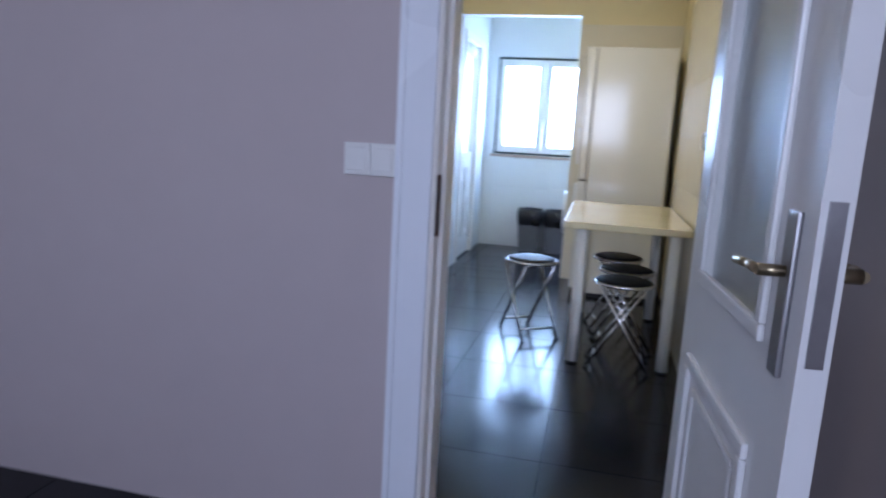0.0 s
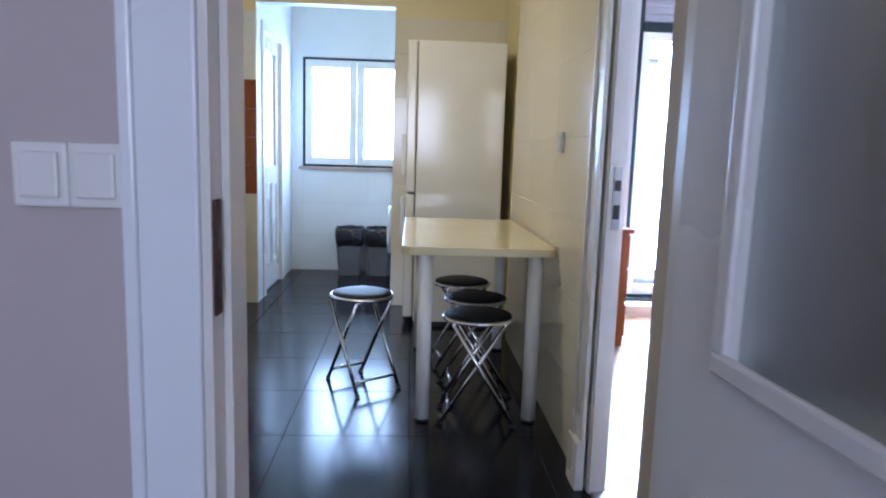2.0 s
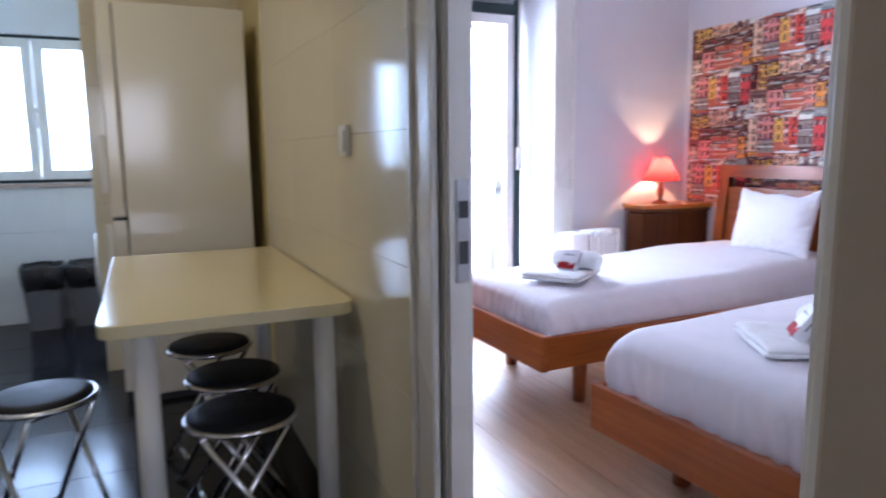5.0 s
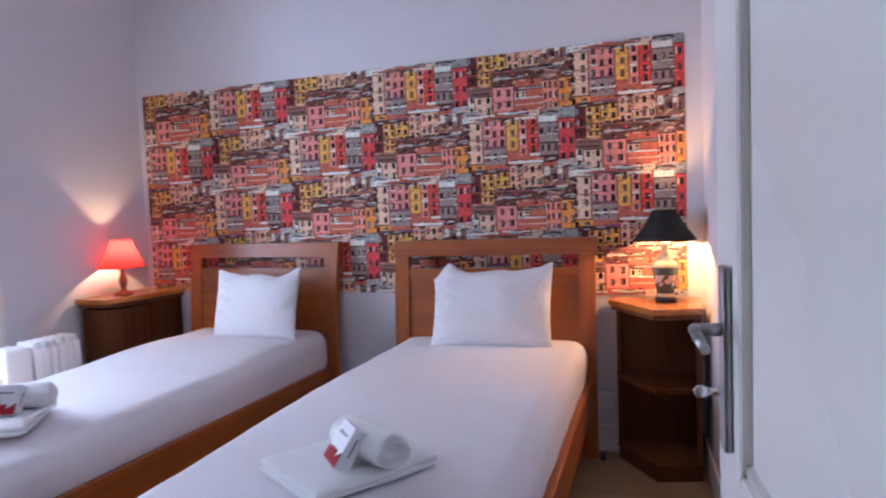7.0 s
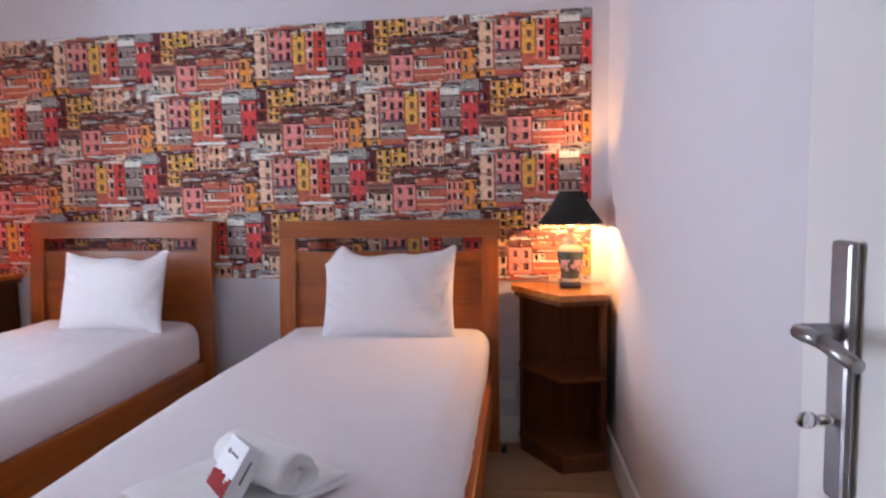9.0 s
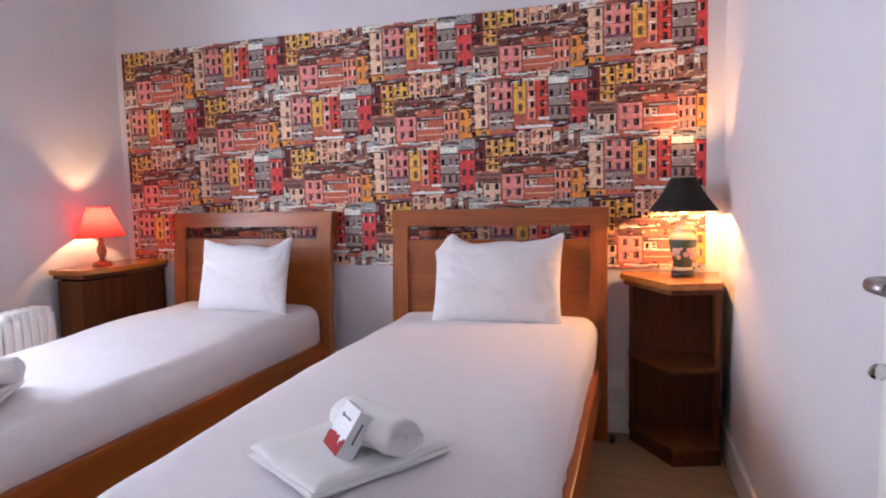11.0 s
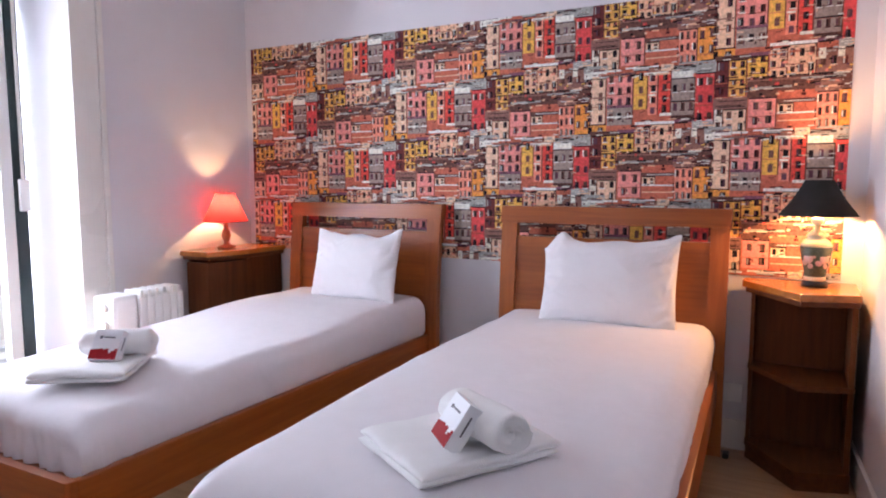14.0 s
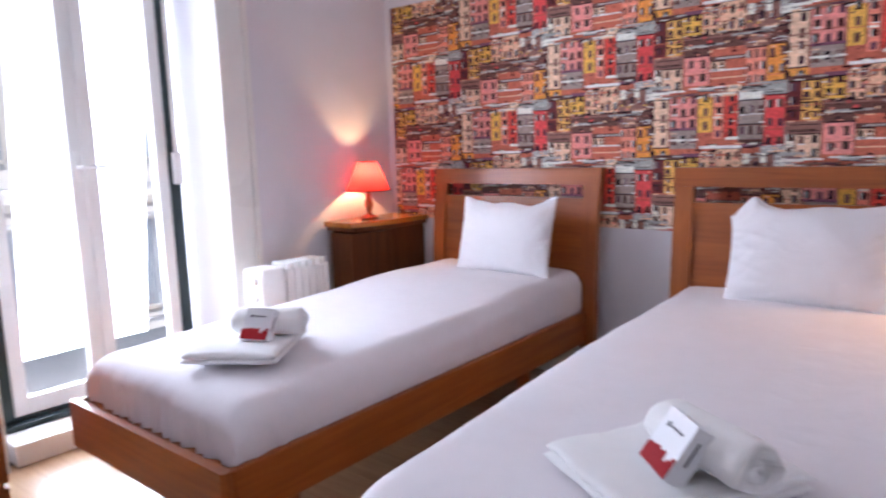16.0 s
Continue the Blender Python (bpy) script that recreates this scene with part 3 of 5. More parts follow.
for z in (0.25, 1.75):
    tube(bm, (0, 0.006, z), (0, 0.006, z + 0.09), 0.008)
part("hinge", bm, M["brushed"], kd)

# bedroom door, open against the wall
bd = thing("door_2", "white panelled bedroom door standing open, key in lock", "door", (0.989, DY0 - 0.010, 0.005), 7.4)
tagged(bd, kind="structure")
W = 0.512
part("leaf", boxes((0.0, W, -0.04, 0, 0, 2.04), bevel=0.002), M["door_paint"], bd)
bm = bmesh.new()
for z0, z1 in ((0.15, 0.80), (0.945, 1.90)):
    panel_frame(bm, 0.030, 0.378, z0, z1, 0, 1, w=0.011, t=0.005)
    panel_frame(bm, 0.050, 0.356, z0 + 0.022, z1 - 0.022, 0, 1, w=0.008, t=0.004)
part("door_panel", bm, M["door_paint"], bd)
lever_set(bd, 0.446, 1.058, 0, 1, M["brushed"], -1, plate_h=0.190, key=True, reach=0.070, off=0.034, lock=-0.044, half=0.0135, thick=0.62)
bm = bmesh.new()
for z in (0.25, 1.75):
    tube(bm, (0.004, 0.006, z), (0.004, 0.006, z + 0.09), 0.008)
part("hinge", bm, M["brushed"], bd)

# ---- windows ----
# balcony window of the bedroom
bw = thing("window_1", "tall balcony window in a dark green frame", "window")
tagged(bw, kind="structure")
FY0, FY1 = 5.845, 5.905
part("window_frame", boxes((WX1 - 0.075, WX1 - 0.02, FY0, FY1, 0.086, WT), (WX0, WX0 + 0.05, FY0, FY1, 0.086, WT), (WX0 + 0.05, WX1 - 0.075, FY0, FY1, 0.086, 0.125), (WX0 + 0.05, WX1 - 0.075, FY0, FY1, 2.02, 2.08), (WX0 + 0.05, WX1 - 0.075, FY0, FY1, WT - 0.05, WT), bevel=0.003), M["green_frame"], bw, "dark green metal frame")
MIDX = 2.283
for x0, x1 in ((WX0 + 0.052, MIDX - 0.002), (MIDX + 0.002, WX1 - 0.077)):
    s = part("sash", boxes((x0, x0 + 0.055, FY0 + 0.004, FY1 - 0.004, 0.127, 2.015), (x1 - 0.055, x1, FY0 + 0.004, FY1 - 0.004, 0.127, 2.015), (x0 + 0.055, x1 - 0.055, FY0 + 0.004, FY1 - 0.004, 0.127, 0.195), (x0 + 0.055, x1 - 0.055, FY0 + 0.004, FY1 - 0.004, 1.955, 2.015), bevel=0.003), M["plastic"], bw, "white window sash")
    p = part("pane", boxes((x0 + 0.054, x1 - 0.054, FY0 + 0.028, FY0 + 0.034, 0.193, 1.957)), M["glass"], s)
    p.visible_shadow = False
bm = bmesh.new()
box(bm, MIDX - 0.036, MIDX - 0.014, FY0 - 0.010, FY0 + 0.004, 1.06, 1.19, bevel=0.004)
tube(bm, (MIDX - 0.025, FY0 - 0.012, 1.12), (MIDX - 0.025, FY0 - 0.045, 1.12), 0.008)
tube(bm, (MIDX - 0.03, FY0 - 0.045, 1.12), (MIDX + 0.085, FY0 - 0.045, 1.12), 0.008)
part("window_handle", bm, M["plastic"], bw, "white window handle")
part("shutter_box", boxes((WX0 + 0.05, WX1 - 0.075, FY0 + 0.01, FY1 + 0.06, 2.082, WT - 0.052), bevel=0.004), M["shutter"], bw, "grey roller shutter above the sashes")
bm = bmesh.new()
for k in range(9):
    box(bm, WX0 + 0.052, WX1 - 0.077, FY0 + 0.003, FY0 + 0.0095, 2.09 + k * 0.05, 2.132 + k * 0.05, bevel=0.003)
part("shutter_slats", bm, M["shutter"], bw)
sill = part("window_sill", boxes((WX0 - 0.02, WX1 + 0.05, NY + 0.006, FY1 + 0.1, 0.0, 0.085), bevel=0.004), M["trim"], bw, "white step under the window")
part("track", boxes((WX0 + 0.002, WX1 - 0.022, FY0 - 0.045, FY0 - 0.002, 0.0855, 0.11), bevel=0.004), M["green_frame"], bw, "dark metal floor track")
strap = thing("shutter_strap", "white shutter strap winder beside the window frame", "strap winder", (WX1 - 0.040, FY0, 1.10))
part("winder_box", boxes((-0.022, 0.022, -0.024, -0.001, -0.075, 0.075), bevel=0.005), M["plastic"], strap)
part("strap", boxes((-0.008, 0.008, -0.010, -0.006, 0.076, 1.3)), M["trim"], strap)

# lobby window of the kitchen
kw = thing("window_2", "two-leaf white window with bright obscured panes", "window")
tagged(kw, kind="structure")
KY = LY + 0.03
part("window_frame", boxes((KWX0, KWX0 + 0.03, KY, KY + 0.06, KWZ0, KWZ1), (KWX1 - 0.03, KWX1, KY, KY + 0.06, KWZ0, KWZ1), (KWX0 + 0.03, KWX1 - 0.03, KY, KY + 0.06, KWZ0, KWZ0 + 0.03), (KWX0 + 0.03, KWX1 - 0.03, KY, KY + 0.06, KWZ1 - 0.03, KWZ1)), M["green_frame"], kw, "dark metal frame")
mid = (KWX0 + KWX1) / 2
for x0, x1 in ((KWX0 + 0.024, mid - 0.003), (mid + 0.003, KWX1 - 0.024)):
    a, c, d, e = 0.065, KY - 0.02, KY + 0.03, KWZ0 + 0.022
    f = KWZ1 - 0.022
    s = part("sash", boxes((x0, x0 + a, c, d, e, f), (x1 - a, x1, c, d, e, f), (x0 + a, x1 - a, c, d, e, e + a), (x0 + a, x1 - a, c, d, f - a, f), bevel=0.005), M["plastic"], kw, "white window sash")
    p = part("pane", boxes((x0 + a - 0.001, x1 - a + 0.001, c + 0.02, c + 0.026, e + a - 0.001, f - a + 0.001)), M["milk_glass"], s, "obscured glass pane")
    p.visible_shadow = False
bm = bmesh.new()
box(bm, mid - 0.012, mid + 0.012, KY - 0.028, KY - 0.0202, 1.38, 1.47, bevel=0.003)
tube(bm, (mid, KY - 0.028, 1.43), (mid, KY - 0.055, 1.43), 0.007)
tube(bm, (mid, KY - 0.055, 1.435), (mid, KY - 0.055, 1.33), 0.007)
part("window_handle", bm, M["plastic"], kw)
part("window_sill", boxes((KWX0 - 0.03, KWX1 + 0.03, LY - 0.03, LY + 0.03, KWZ0 - 0.03, KWZ0 - 0.001), bevel=0.004), M["stone"], kw, "pink stone sill")

# glazed door of the lobby
ld = thing("door_3", "white half-glazed lobby door, closed", "door")
tagged(ld, kind="structure")
DXF = PX0 - 0.02
part("leaf", boxes((DXF - 0.04, DXF, LDY0 + 0.03, LDY0 + 0.13, 0.01, 1.96), (DXF - 0.04, DXF, LDY1 - 0.13, LDY1 - 0.03, 0.01, 1.96), (DXF - 0.04, DXF, LDY0 + 0.13, LDY1 - 0.13, 0.01, 0.98), (DXF - 0.04, DXF, LDY0 + 0.13, LDY1 - 0.13, 1.86, 1.96)), M["door_paint"], ld)
part("glass_pane", boxes((DXF - 0.024, DXF - 0.018, LDY0 + 0.129, LDY1 - 0.129, 0.981, 1.859)), M["milk_glass"], ld).visible_shadow = False
bm = bmesh.new()
for y0, y1 in ((LDY0 + 0.14, LDY0 + 0.33), (LDY0 + 0.37, LDY1 - 0.14)):
    for a, b_, c, d in ((y0, y1, 0.83, 0.85), (y0, y1, 0.20, 0.22), (y0, y0 + 0.02, 0.22, 0.83), (y1 - 0.02, y1, 0.22, 0.83)):
        box(bm, DXF, DXF + 0.008, a, b_, c, d, bevel=0.003)
part("door_panel", bm, M["door_paint"], ld)
part("door_frame", boxes((PX0 - 0.06, PX0 + 0.012, LDY0 - 0.05, LDY0 + 0.028, 0, 2.03), (PX0 - 0.06, PX0 + 0.012, LDY1 - 0.028, LDY1 + 0.05, 0, 2.03), (PX0 - 0.06, PX0 + 0.012, LDY0 + 0.028, LDY1 - 0.028, 1.965, 2.03), bevel=0.004), M["trim"], ld)

# ---- bedroom things ----
# printed wallpaper: rows of painted houses that repeat with a half drop
TW, TH = 0.533, 0.588
K = 1 / 968.0
C = {"cream": (0.840, 0.575, 0.400), "pink": (0.830, 0.310, 0.270), "yellow": (0.870, 0.490, 0.100), "salmon": (0.900, 0.295, 0.210), "red": (0.800, 0.090, 0.066), "grey": (0.440, 0.345, 0.300),
     "crimson": (0.750, 0.090, 0.085), "maroon": (0.200, 0.042, 0.042), "ochre": (0.850, 0.460, 0.120), "peach": (0.900, 0.525, 0.345), "dark": (0.195, 0.085, 0.070), "brown": (0.345, 0.170, 0.135),
     "mint": (0.800, 0.760, 0.640), "orange": (0.890, 0.340, 0.075), "white": (0.900, 0.875, 0.759), "slate": (0.520, 0.520, 0.490), "purple": (0.270, 0.112, 0.161), "rust": (0.570, 0.155, 0.095), "ink": (0.035, 0.022, 0.028)}
# x0, x1, top, bottom, colour, columns and rows of openings
HOUSES = [
    (540, 637, 68, 268, "cream", 2, 4), (640, 755, 52, 196, "pink", 3, 3), (642, 755, 196, 276, "grey", 3, 1), (757, 816, 45, 212, "yellow", 1, 3), (817, 860, 60, 238, "salmon", 1, 4),
    (861, 913, 55, 238, "red", 1, 4), (914, 1009, 90, 248, "grey", 3, 2), (1011, 1086, 76, 288, "crimson", 2, 3), (568, 620, 318, 464, "maroon", 1, 3), (622, 687, 318, 464, "ochre", 2, 4),
    (689, 764, 310, 420, "yellow", 2, 3), (768, 830, 288, 406, "peach", 2, 3), (832, 930, 276, 396, "peach", 3, 2), (932, 1082, 300, 392, "brown", 4, 1), (690, 1084, 392, 452, "dark", 0, 0),
    (568, 604, 494, 608, "mint", 1, 2), (605, 692, 514, 608, "cream", 2, 2), (698, 800, 474, 592, "pink", 2, 2), (803, 860, 500, 540, "cream", 2, 1), (803, 937, 536, 596, "rust", 0, 0),
    (938, 1012, 462, 606, "salmon", 3, 3), (1012, 1084, 456, 640, "orange", 2, 3), (565, 1084, 606, 640, "rust", 0, 0), (545, 640, 268, 320, "orange", 2, 1)]
ROOFS = [
    (534, 641, 14, 42, "slate"), (536, 639, 42, 68, "white"), (638, 757, 38, 52, "rust"), (752, 820, 34, 46, "slate"), (818, 912, 44, 58, "brown"), (914, 1000, 40, 62, "slate"), (914, 1000, 62, 90, "white"),
    (1000, 1088, 36, 76, "slate"), (566, 690, 300, 318, "dark"), (690, 770, 296, 310, "purple"), (766, 930, 266, 278, "white"), (930, 1010, 250, 276, "purple"), (1000, 1084, 272, 300, "slate"),
    (690, 800, 420, 474, "dark"), (564, 694, 468, 514, "brown"), (800, 938, 484, 500, "dark"), (930, 1020, 424, 462, "brown"), (1015, 1084, 430, 456, "dark"), (565, 700, 606, 614, "white"),
    (720, 860, 600, 607, "white"), (870, 1010, 612, 620, "ink"), (600, 760, 622, 632, "brown"), (800, 900, 628, 640, "white"), (940, 1084, 596, 604, "slate"), (868, 920, 598, 626, "cream"),
    (640, 756, 190, 200, "purple"), (642, 756, 236, 244, "white"), (914, 1009, 244, 262, "dark"), (802, 937, 536, 542, "white"), (804, 937, 566, 571, "peach"), (690, 900, 404, 410, "brown"),
    (880, 1030, 404, 412, "slate"), (700, 850, 432, 440, "slate"), (868, 916, 232, 244, "white"), (820, 850, 150, 158, "white"), (540, 636, 150, 156, "brown"), (914, 1008, 184, 190, "ink"), (936, 960, 300, 340, "white"), (1000, 1022, 300, 336, "white")]


def clip_quad(y0, y1, z0, z1):
    y0, y1, z0, z1 = max(y0, 2.468), min(y1, 5.598), max(z0, 0.763), min(z1, 1.958)
    return (y0, y1, z0, z1) if y1 - y0 > 0.0008 and z1 - z0 > 0.0008 else None


rng = random.Random(4)
STRIPS = {col: ([], [], []) for col in range(-4, 5)}


def paper(strip, y0, y1, z0, z1, depth, colour):
    q = clip_quad(y0, y1, z0, z1)
    if q is None:
        return
    y0, y1, z0, z1 = q
    verts, faces, tints = STRIPS[strip]
    k = len(verts)
    x = WX - 0.0015 - depth - 0.000012 * (strip % 2)
    verts.extend([(x, y1, z0), (x, y0, z0), (x, y0, z1), (x, y1, z1)])
    faces.append((k, k + 1, k + 2, k + 3))
    tints.append(colour)


def shade_of(name, amount=0.10):
    f = 1 + rng.uniform(-amount, amount)
    if name in ("ink", "dark", "maroon", "brown", "purple"):
        f *= 0.5 if amount >= 0.1 else 0.9
    elif name in ("grey", "slate"):
        f *= 0.8
    return tuple(min(0.85, c * f) for c in C[name])


for col in range(-4, 5):
    for row in range(-3, 4):
        oy, oz = 4.07 - col * TW, 1.516 + row * TH + (TH / 2 if col % 2 else 0.0)
        if row == 0:
            paper(col, oy - (1084 - 1048) * K, oy - (1084 - 1048) * K + TW, 0.7, 2.0, 0.0, shade_of("rust"))

        def spot(x0, x1, t, b_, depth, colour):
            paper(col, oy - (x1 - 1048) * K, oy - (x0 - 1048) * K, oz - (b_ - 180) * K, oz - (t - 180) * K, depth, colour)

        for k, (x0, x1, t, b_, colour, nx, nz) in enumerate(HOUSES):
            rng.seed(k)
            spot(x0, x1, t, b_, 0.0003 + 0.00004 * k, shade_of(colour, 0.05))
            spot(x1 - 4, x1, t, b_, 0.0012, shade_of("dark", 0.3))
            spot(x0, x1, t, t + 5, 0.0013, shade_of("ink", 0.3))
            if b_ - t > 100:
                spot(x0, x1 - 4, t + (b_ - t) * 0.62, t + (b_ - t) * 0.62 + 3, 0.00135, shade_of("rust", 0.4))
            for i in range(nx):
                for j in range(nz):
                    w, h = (x1 - x0) / nx, (b_ - t) / nz
                    cx, cy = x0 + w * (i + 0.5) + rng.uniform(-2, 2), t + h * (j + 0.52) + rng.uniform(-3, 3)
                    hw, hh = min(w * 0.24, 9), min(h * 0.30, 15)
                    spot(cx - hw, cx + hw, cy - hh, cy + hh, 0.0015, shade_of(rng.choice(("ink", "dark", "maroon", "ink", "purple", "brown")), 0.3))
                    spot(cx - hw + 2, cx - 1, cy - hh + 3, cy + hh - 3, 0.0016, shade_of(rng.choice(("purple", "brown", "ink", "slate")), 0.3))
                    kind = rng.random()
                    if kind < 0.35:
                        spot(cx - hw - 4, cx + hw + 4, cy + hh, cy + hh + 4, 0.0017, shade_of(rng.choice(("dark", "white", "ink"))))
                    elif kind < 0.55:
                        spot(cx - hw - 5, cx - hw, cy - hh, cy + hh, 0.0017, shade_of(rng.choice(("white", "slate", "brown"))))
        for k, (x0, x1, t, b_, colour) in enumerate(ROOFS):
            rng.seed(100 + k)
            spot(x0, x1, t, b_, 0.0019 + 0.00002 * k, shade_of(colour, 0.08))
            if b_ - t > 14:
                for s_ in range(3):
                    yy = t + (b_ - t) * rng.uniform(0.2, 0.8)
                    spot(x0 + rng.uniform(0, 30), x1 - rng.uniform(0, 30), yy, yy + 3, 0.0030, shade_of(rng.choice(("ink", "slate", "brown", "white"))))
        rng.seed(77)
        for s_ in range(80):
            x0, yy = rng.uniform(565, 1060), rng.choice((rng.uniform(385, 470), rng.uniform(590, 640), rng.uniform(255, 325)))
            spot(x0, x0 + rng.uniform(10, 55), yy, yy + rng.uniform(3, 8), 0.0034 + 0.000005 * s_, shade_of(rng.choice(("ink", "rust", "white", "slate", "dark", "maroon", "peach", "dark", "ink", "purple"))))
        for s_ in range(60):
            x0, yy = rng.uniform(690, 1070), rng.choice((rng.uniform(388, 468), rng.uniform(300, 392)))
            spot(x0, x0 + rng.uniform(6, 20), yy, yy + rng.uniform(4, 11), 0.0037 + 0.000001 * s_, shade_of(rng.choice(("salmon", "ochre", "peach", "crimson", "ink", "dark", "cream", "maroon", "purple")), 0.1))
        for s_ in range(45):
            x0, yy = rng.uniform(545, 1070), rng.uniform(30, 640)
            spot(x0, x0 + rng.uniform(10, 30), yy, yy + rng.uniform(2.5, 5), 0.00385 + 0.000001 * s_, shade_of(rng.choice(("white", "cream", "mint", "peach")), 0.05))
        for s_ in range(90):
            x0, yy = rng.uniform(545, 1075), rng.uniform(30, 640)
            if rng.random() < 0.6:
                spot(x0, x0 + rng.uniform(8, 26), yy, yy + rng.uniform(2, 4), 0.0039 + 0.000003 * s_, shade_of(rng.choice(("ink", "dark", "maroon", "ink", "brown")), 0.3))
            else:
                spot(x0, x0 + rng.uniform(3, 6), yy, yy + rng.uniform(8, 18), 0.0039 + 0.000003 * s_, shade_of(rng.choice(("ink", "dark", "purple", "rust", "cream")), 0.3))
wp = thing("wallpaper", "printed wallpaper panel of colourful stacked houses", "wallpaper")
for verts, faces, tints in [q for q in STRIPS.values() if q[0]]:
    me = bpy.data.meshes.new("paper_strip")
    me.from_pydata(verts, [], faces)
    ca = me.color_attributes.new("print", "FLOAT_COLOR", "CORNER")
    ca.data.foreach_set("color", np.repeat(np.array([(*c, 1.0) for c in tints], dtype=np.float32), 4, axis=0).ravel())
    me.materials.append(M["wallpaper"])
    new("paper_strip", me).parent = wp


def bed(at, rz, width, head_y0, head_y1, length, head_x, dip):
    """A cherry bed with an open-slotted headboard. Local x runs from the foot to the head."""
    ob = thing("bed", "cherry wood single bed made up with white sheets", "bed", at, rz, "pair of single beds")
    h = width / 2
    rail_z0, rail_z1 = 0.222, 0.370
    for s in (-1, 1):
        y0, y1 = sorted((s * h, s * (h - 0.028)))
        part("side_rail", box(bmesh.new(), 0.03, length, y0, y1, rail_z0, rail_z1, bevel=0.006), M["cherry"], ob)
    # foot board with eased corners, butting the side rails
    r, ease = 0.012, [k * math.pi / 12 for k in range(7)]
    outline = [(0.0298, h)] + [(r - r * math.sin(a), h - r + r * math.cos(a)) for a in ease]
    outline += [(r - r * math.cos(a), -h + r - r * math.sin(a)) for a in ease] + [(0.0298, -h)]
    bm = bmesh.new()
    prism(bm, outline, rail_z0 - 0.004, rail_z1 + 0.003, bevel=0.003)
    part("foot_board", bm, M["cherry_y"], ob)
    for x in (0.30, length - 0.35):
        for s in (-1, 1):
            part("leg", tube(bmesh.new(), (x, s * (h - 0.14), 0), (x, s * (h - 0.14), rail_z0 + 0.02), 0.03, 0.036, 16), M["cherry_z"], ob)
    part("slat_base", boxes((0.04, length - 0.02, -h + 0.03, h - 0.03, 0.26, 0.358)), M["cherry"], ob)
    # headboard: two leaning posts, top rail, slot and lower panel
    lean = 0.06

    def slab(y0, y1, z0, z1, t0, t1, name, mat):
        b_ = bmesh.new()
        n_ = 8
        rows_ = []
        for k in range(n_ + 1):
            z = z0 + (z1 - z0) * k / n_
            q = max(0.0, (z - 0.35) / 0.70)
            dx = lean * q * q
            rows_.append([b_.verts.new((head_x + t0 + dx, y0, z)), b_.verts.new((head_x + t1 + dx, y0, z)), b_.verts.new((head_x + t1 + dx, y1, z)), b_.verts.new((head_x + t0 + dx, y1, z))])
        for lo, hi in zip(rows_, rows_[1:]):
            for i in range(4):
                b_.faces.new((lo[i], lo[(i + 1) % 4], hi[(i + 1) % 4], hi[i]))
        b_.faces.new(rows_[0][::-1])
        b_.faces.new(rows_[-1])
        edges = [e for e in b_.edges if len(e.link_faces) == 2 and e.calc_face_angle(0) > 1.0]
        bmesh.ops.bevel(b_, geom=edges, offset=0.004, segments=2, affect="EDGES")
        return part(name, b_, mat, ob)

    slab(head_y0, head_y0 + 0.075, 0.0, 0.9675, -0.045, -0.005, "head_post", M["cherry_z"])
    slab(head_y1 - 0.075, head_y1, 0.0, 0.9675, -0.045, -0.005, "head_post", M["cherry_z"])
    slab(head_y0 - 0.006, head_y1 + 0.006, 0.968, 1.047, -0.050, 0.0, "top_rail", M["cherry_y"])
    slab(head_y0 + 0.0755, head_y1 - 0.0755, 0.855, 0.905, -0.040, -0.012, "mid_rail", M["cherry_y"])
    slab(head_y0 + 0.0755, head_y1 - 0.0755, 0.30, 0.8545, -0.030, -0.014, "head_panel", M["cherry_y"])
    # mattress under a sheet: soft edges, a slight sag and creases
    nx, ny = 132, 88
    bm = bmesh.new()
    x0, x1, hy = 0.052, head_x - 0.055, h - 0.012
    mz, edge, drop, toe = 0.570, 0.070, 0.23, 0.110
    grid = []
    for i in range(nx + 1):
        row = []
        for j in range(ny + 1):
            u, v = i / nx, j / ny * 2 - 1
            # arc length over the edge: outer strip hangs down
            dx = min(1.0, u / 0.12)
            dy = min(1.0, (1 - abs(v)) / 0.20)
            px, pz = x0 + toe + (u - 0.12) / 0.88 * (x1 - x0 - toe), mz
            if dx < 1:
                a = (1 - dx)
                px = x0 + toe - toe * math.sin(min(1, a * 2.4) * math.pi / 2)
                pz -= edge * (1 - math.cos(min(1, a * 2.4) * math.pi / 2)) + max(0, a - 0.4167) / 0.5833 * (drop - edge)
            py = math.copysign(1, v) * (hy - edge) if abs(v) > 0.8 else v / 0.8 * (hy - edge)
            if dy < 1:
                a = 1 - dy
                py = math.copysign(hy - edge + edge * math.sin(min(1, a * 2.4) * math.pi / 2), v)
                pz -= edge * (1 - math.cos(min(1, a * 2.4) * math.pi / 2)) + max(0, a - 0.4167) / 0.5833 * (drop - edge)
            pz = max(pz, mz - drop + 0.002)
            p = Vector((px * 3, py * 3, at[1] * 2))
            wob = noise.noise(p * 0.8) * 0.010 + noise.noise(p * 2.1) * 0.004
            fx = fy = 0.0
            hang_x, hang_y = max(0.0, (1 - dx) - 0.25) / 0.75, max(0.0, (1 - dy) - 0.25) / 0.75
            near_foot = math.exp(-u * 4.5)
            if dx < 1:
                pleat = 1 - 2.4 * abs(noise.noise(Vector((py * 17 + 0.8 * noise.noise(Vector((py * 5, 2, at[1]))), at[1], pz * 2.5))))
                fx = hang_x * (0.024 * (pleat - 0.45) + 0.010 * noise.noise(Vector((py * 38, at[1], pz * 4)))) + 0.006 * noise.noise(Vector((py * 7, pz * 9, at[1])))
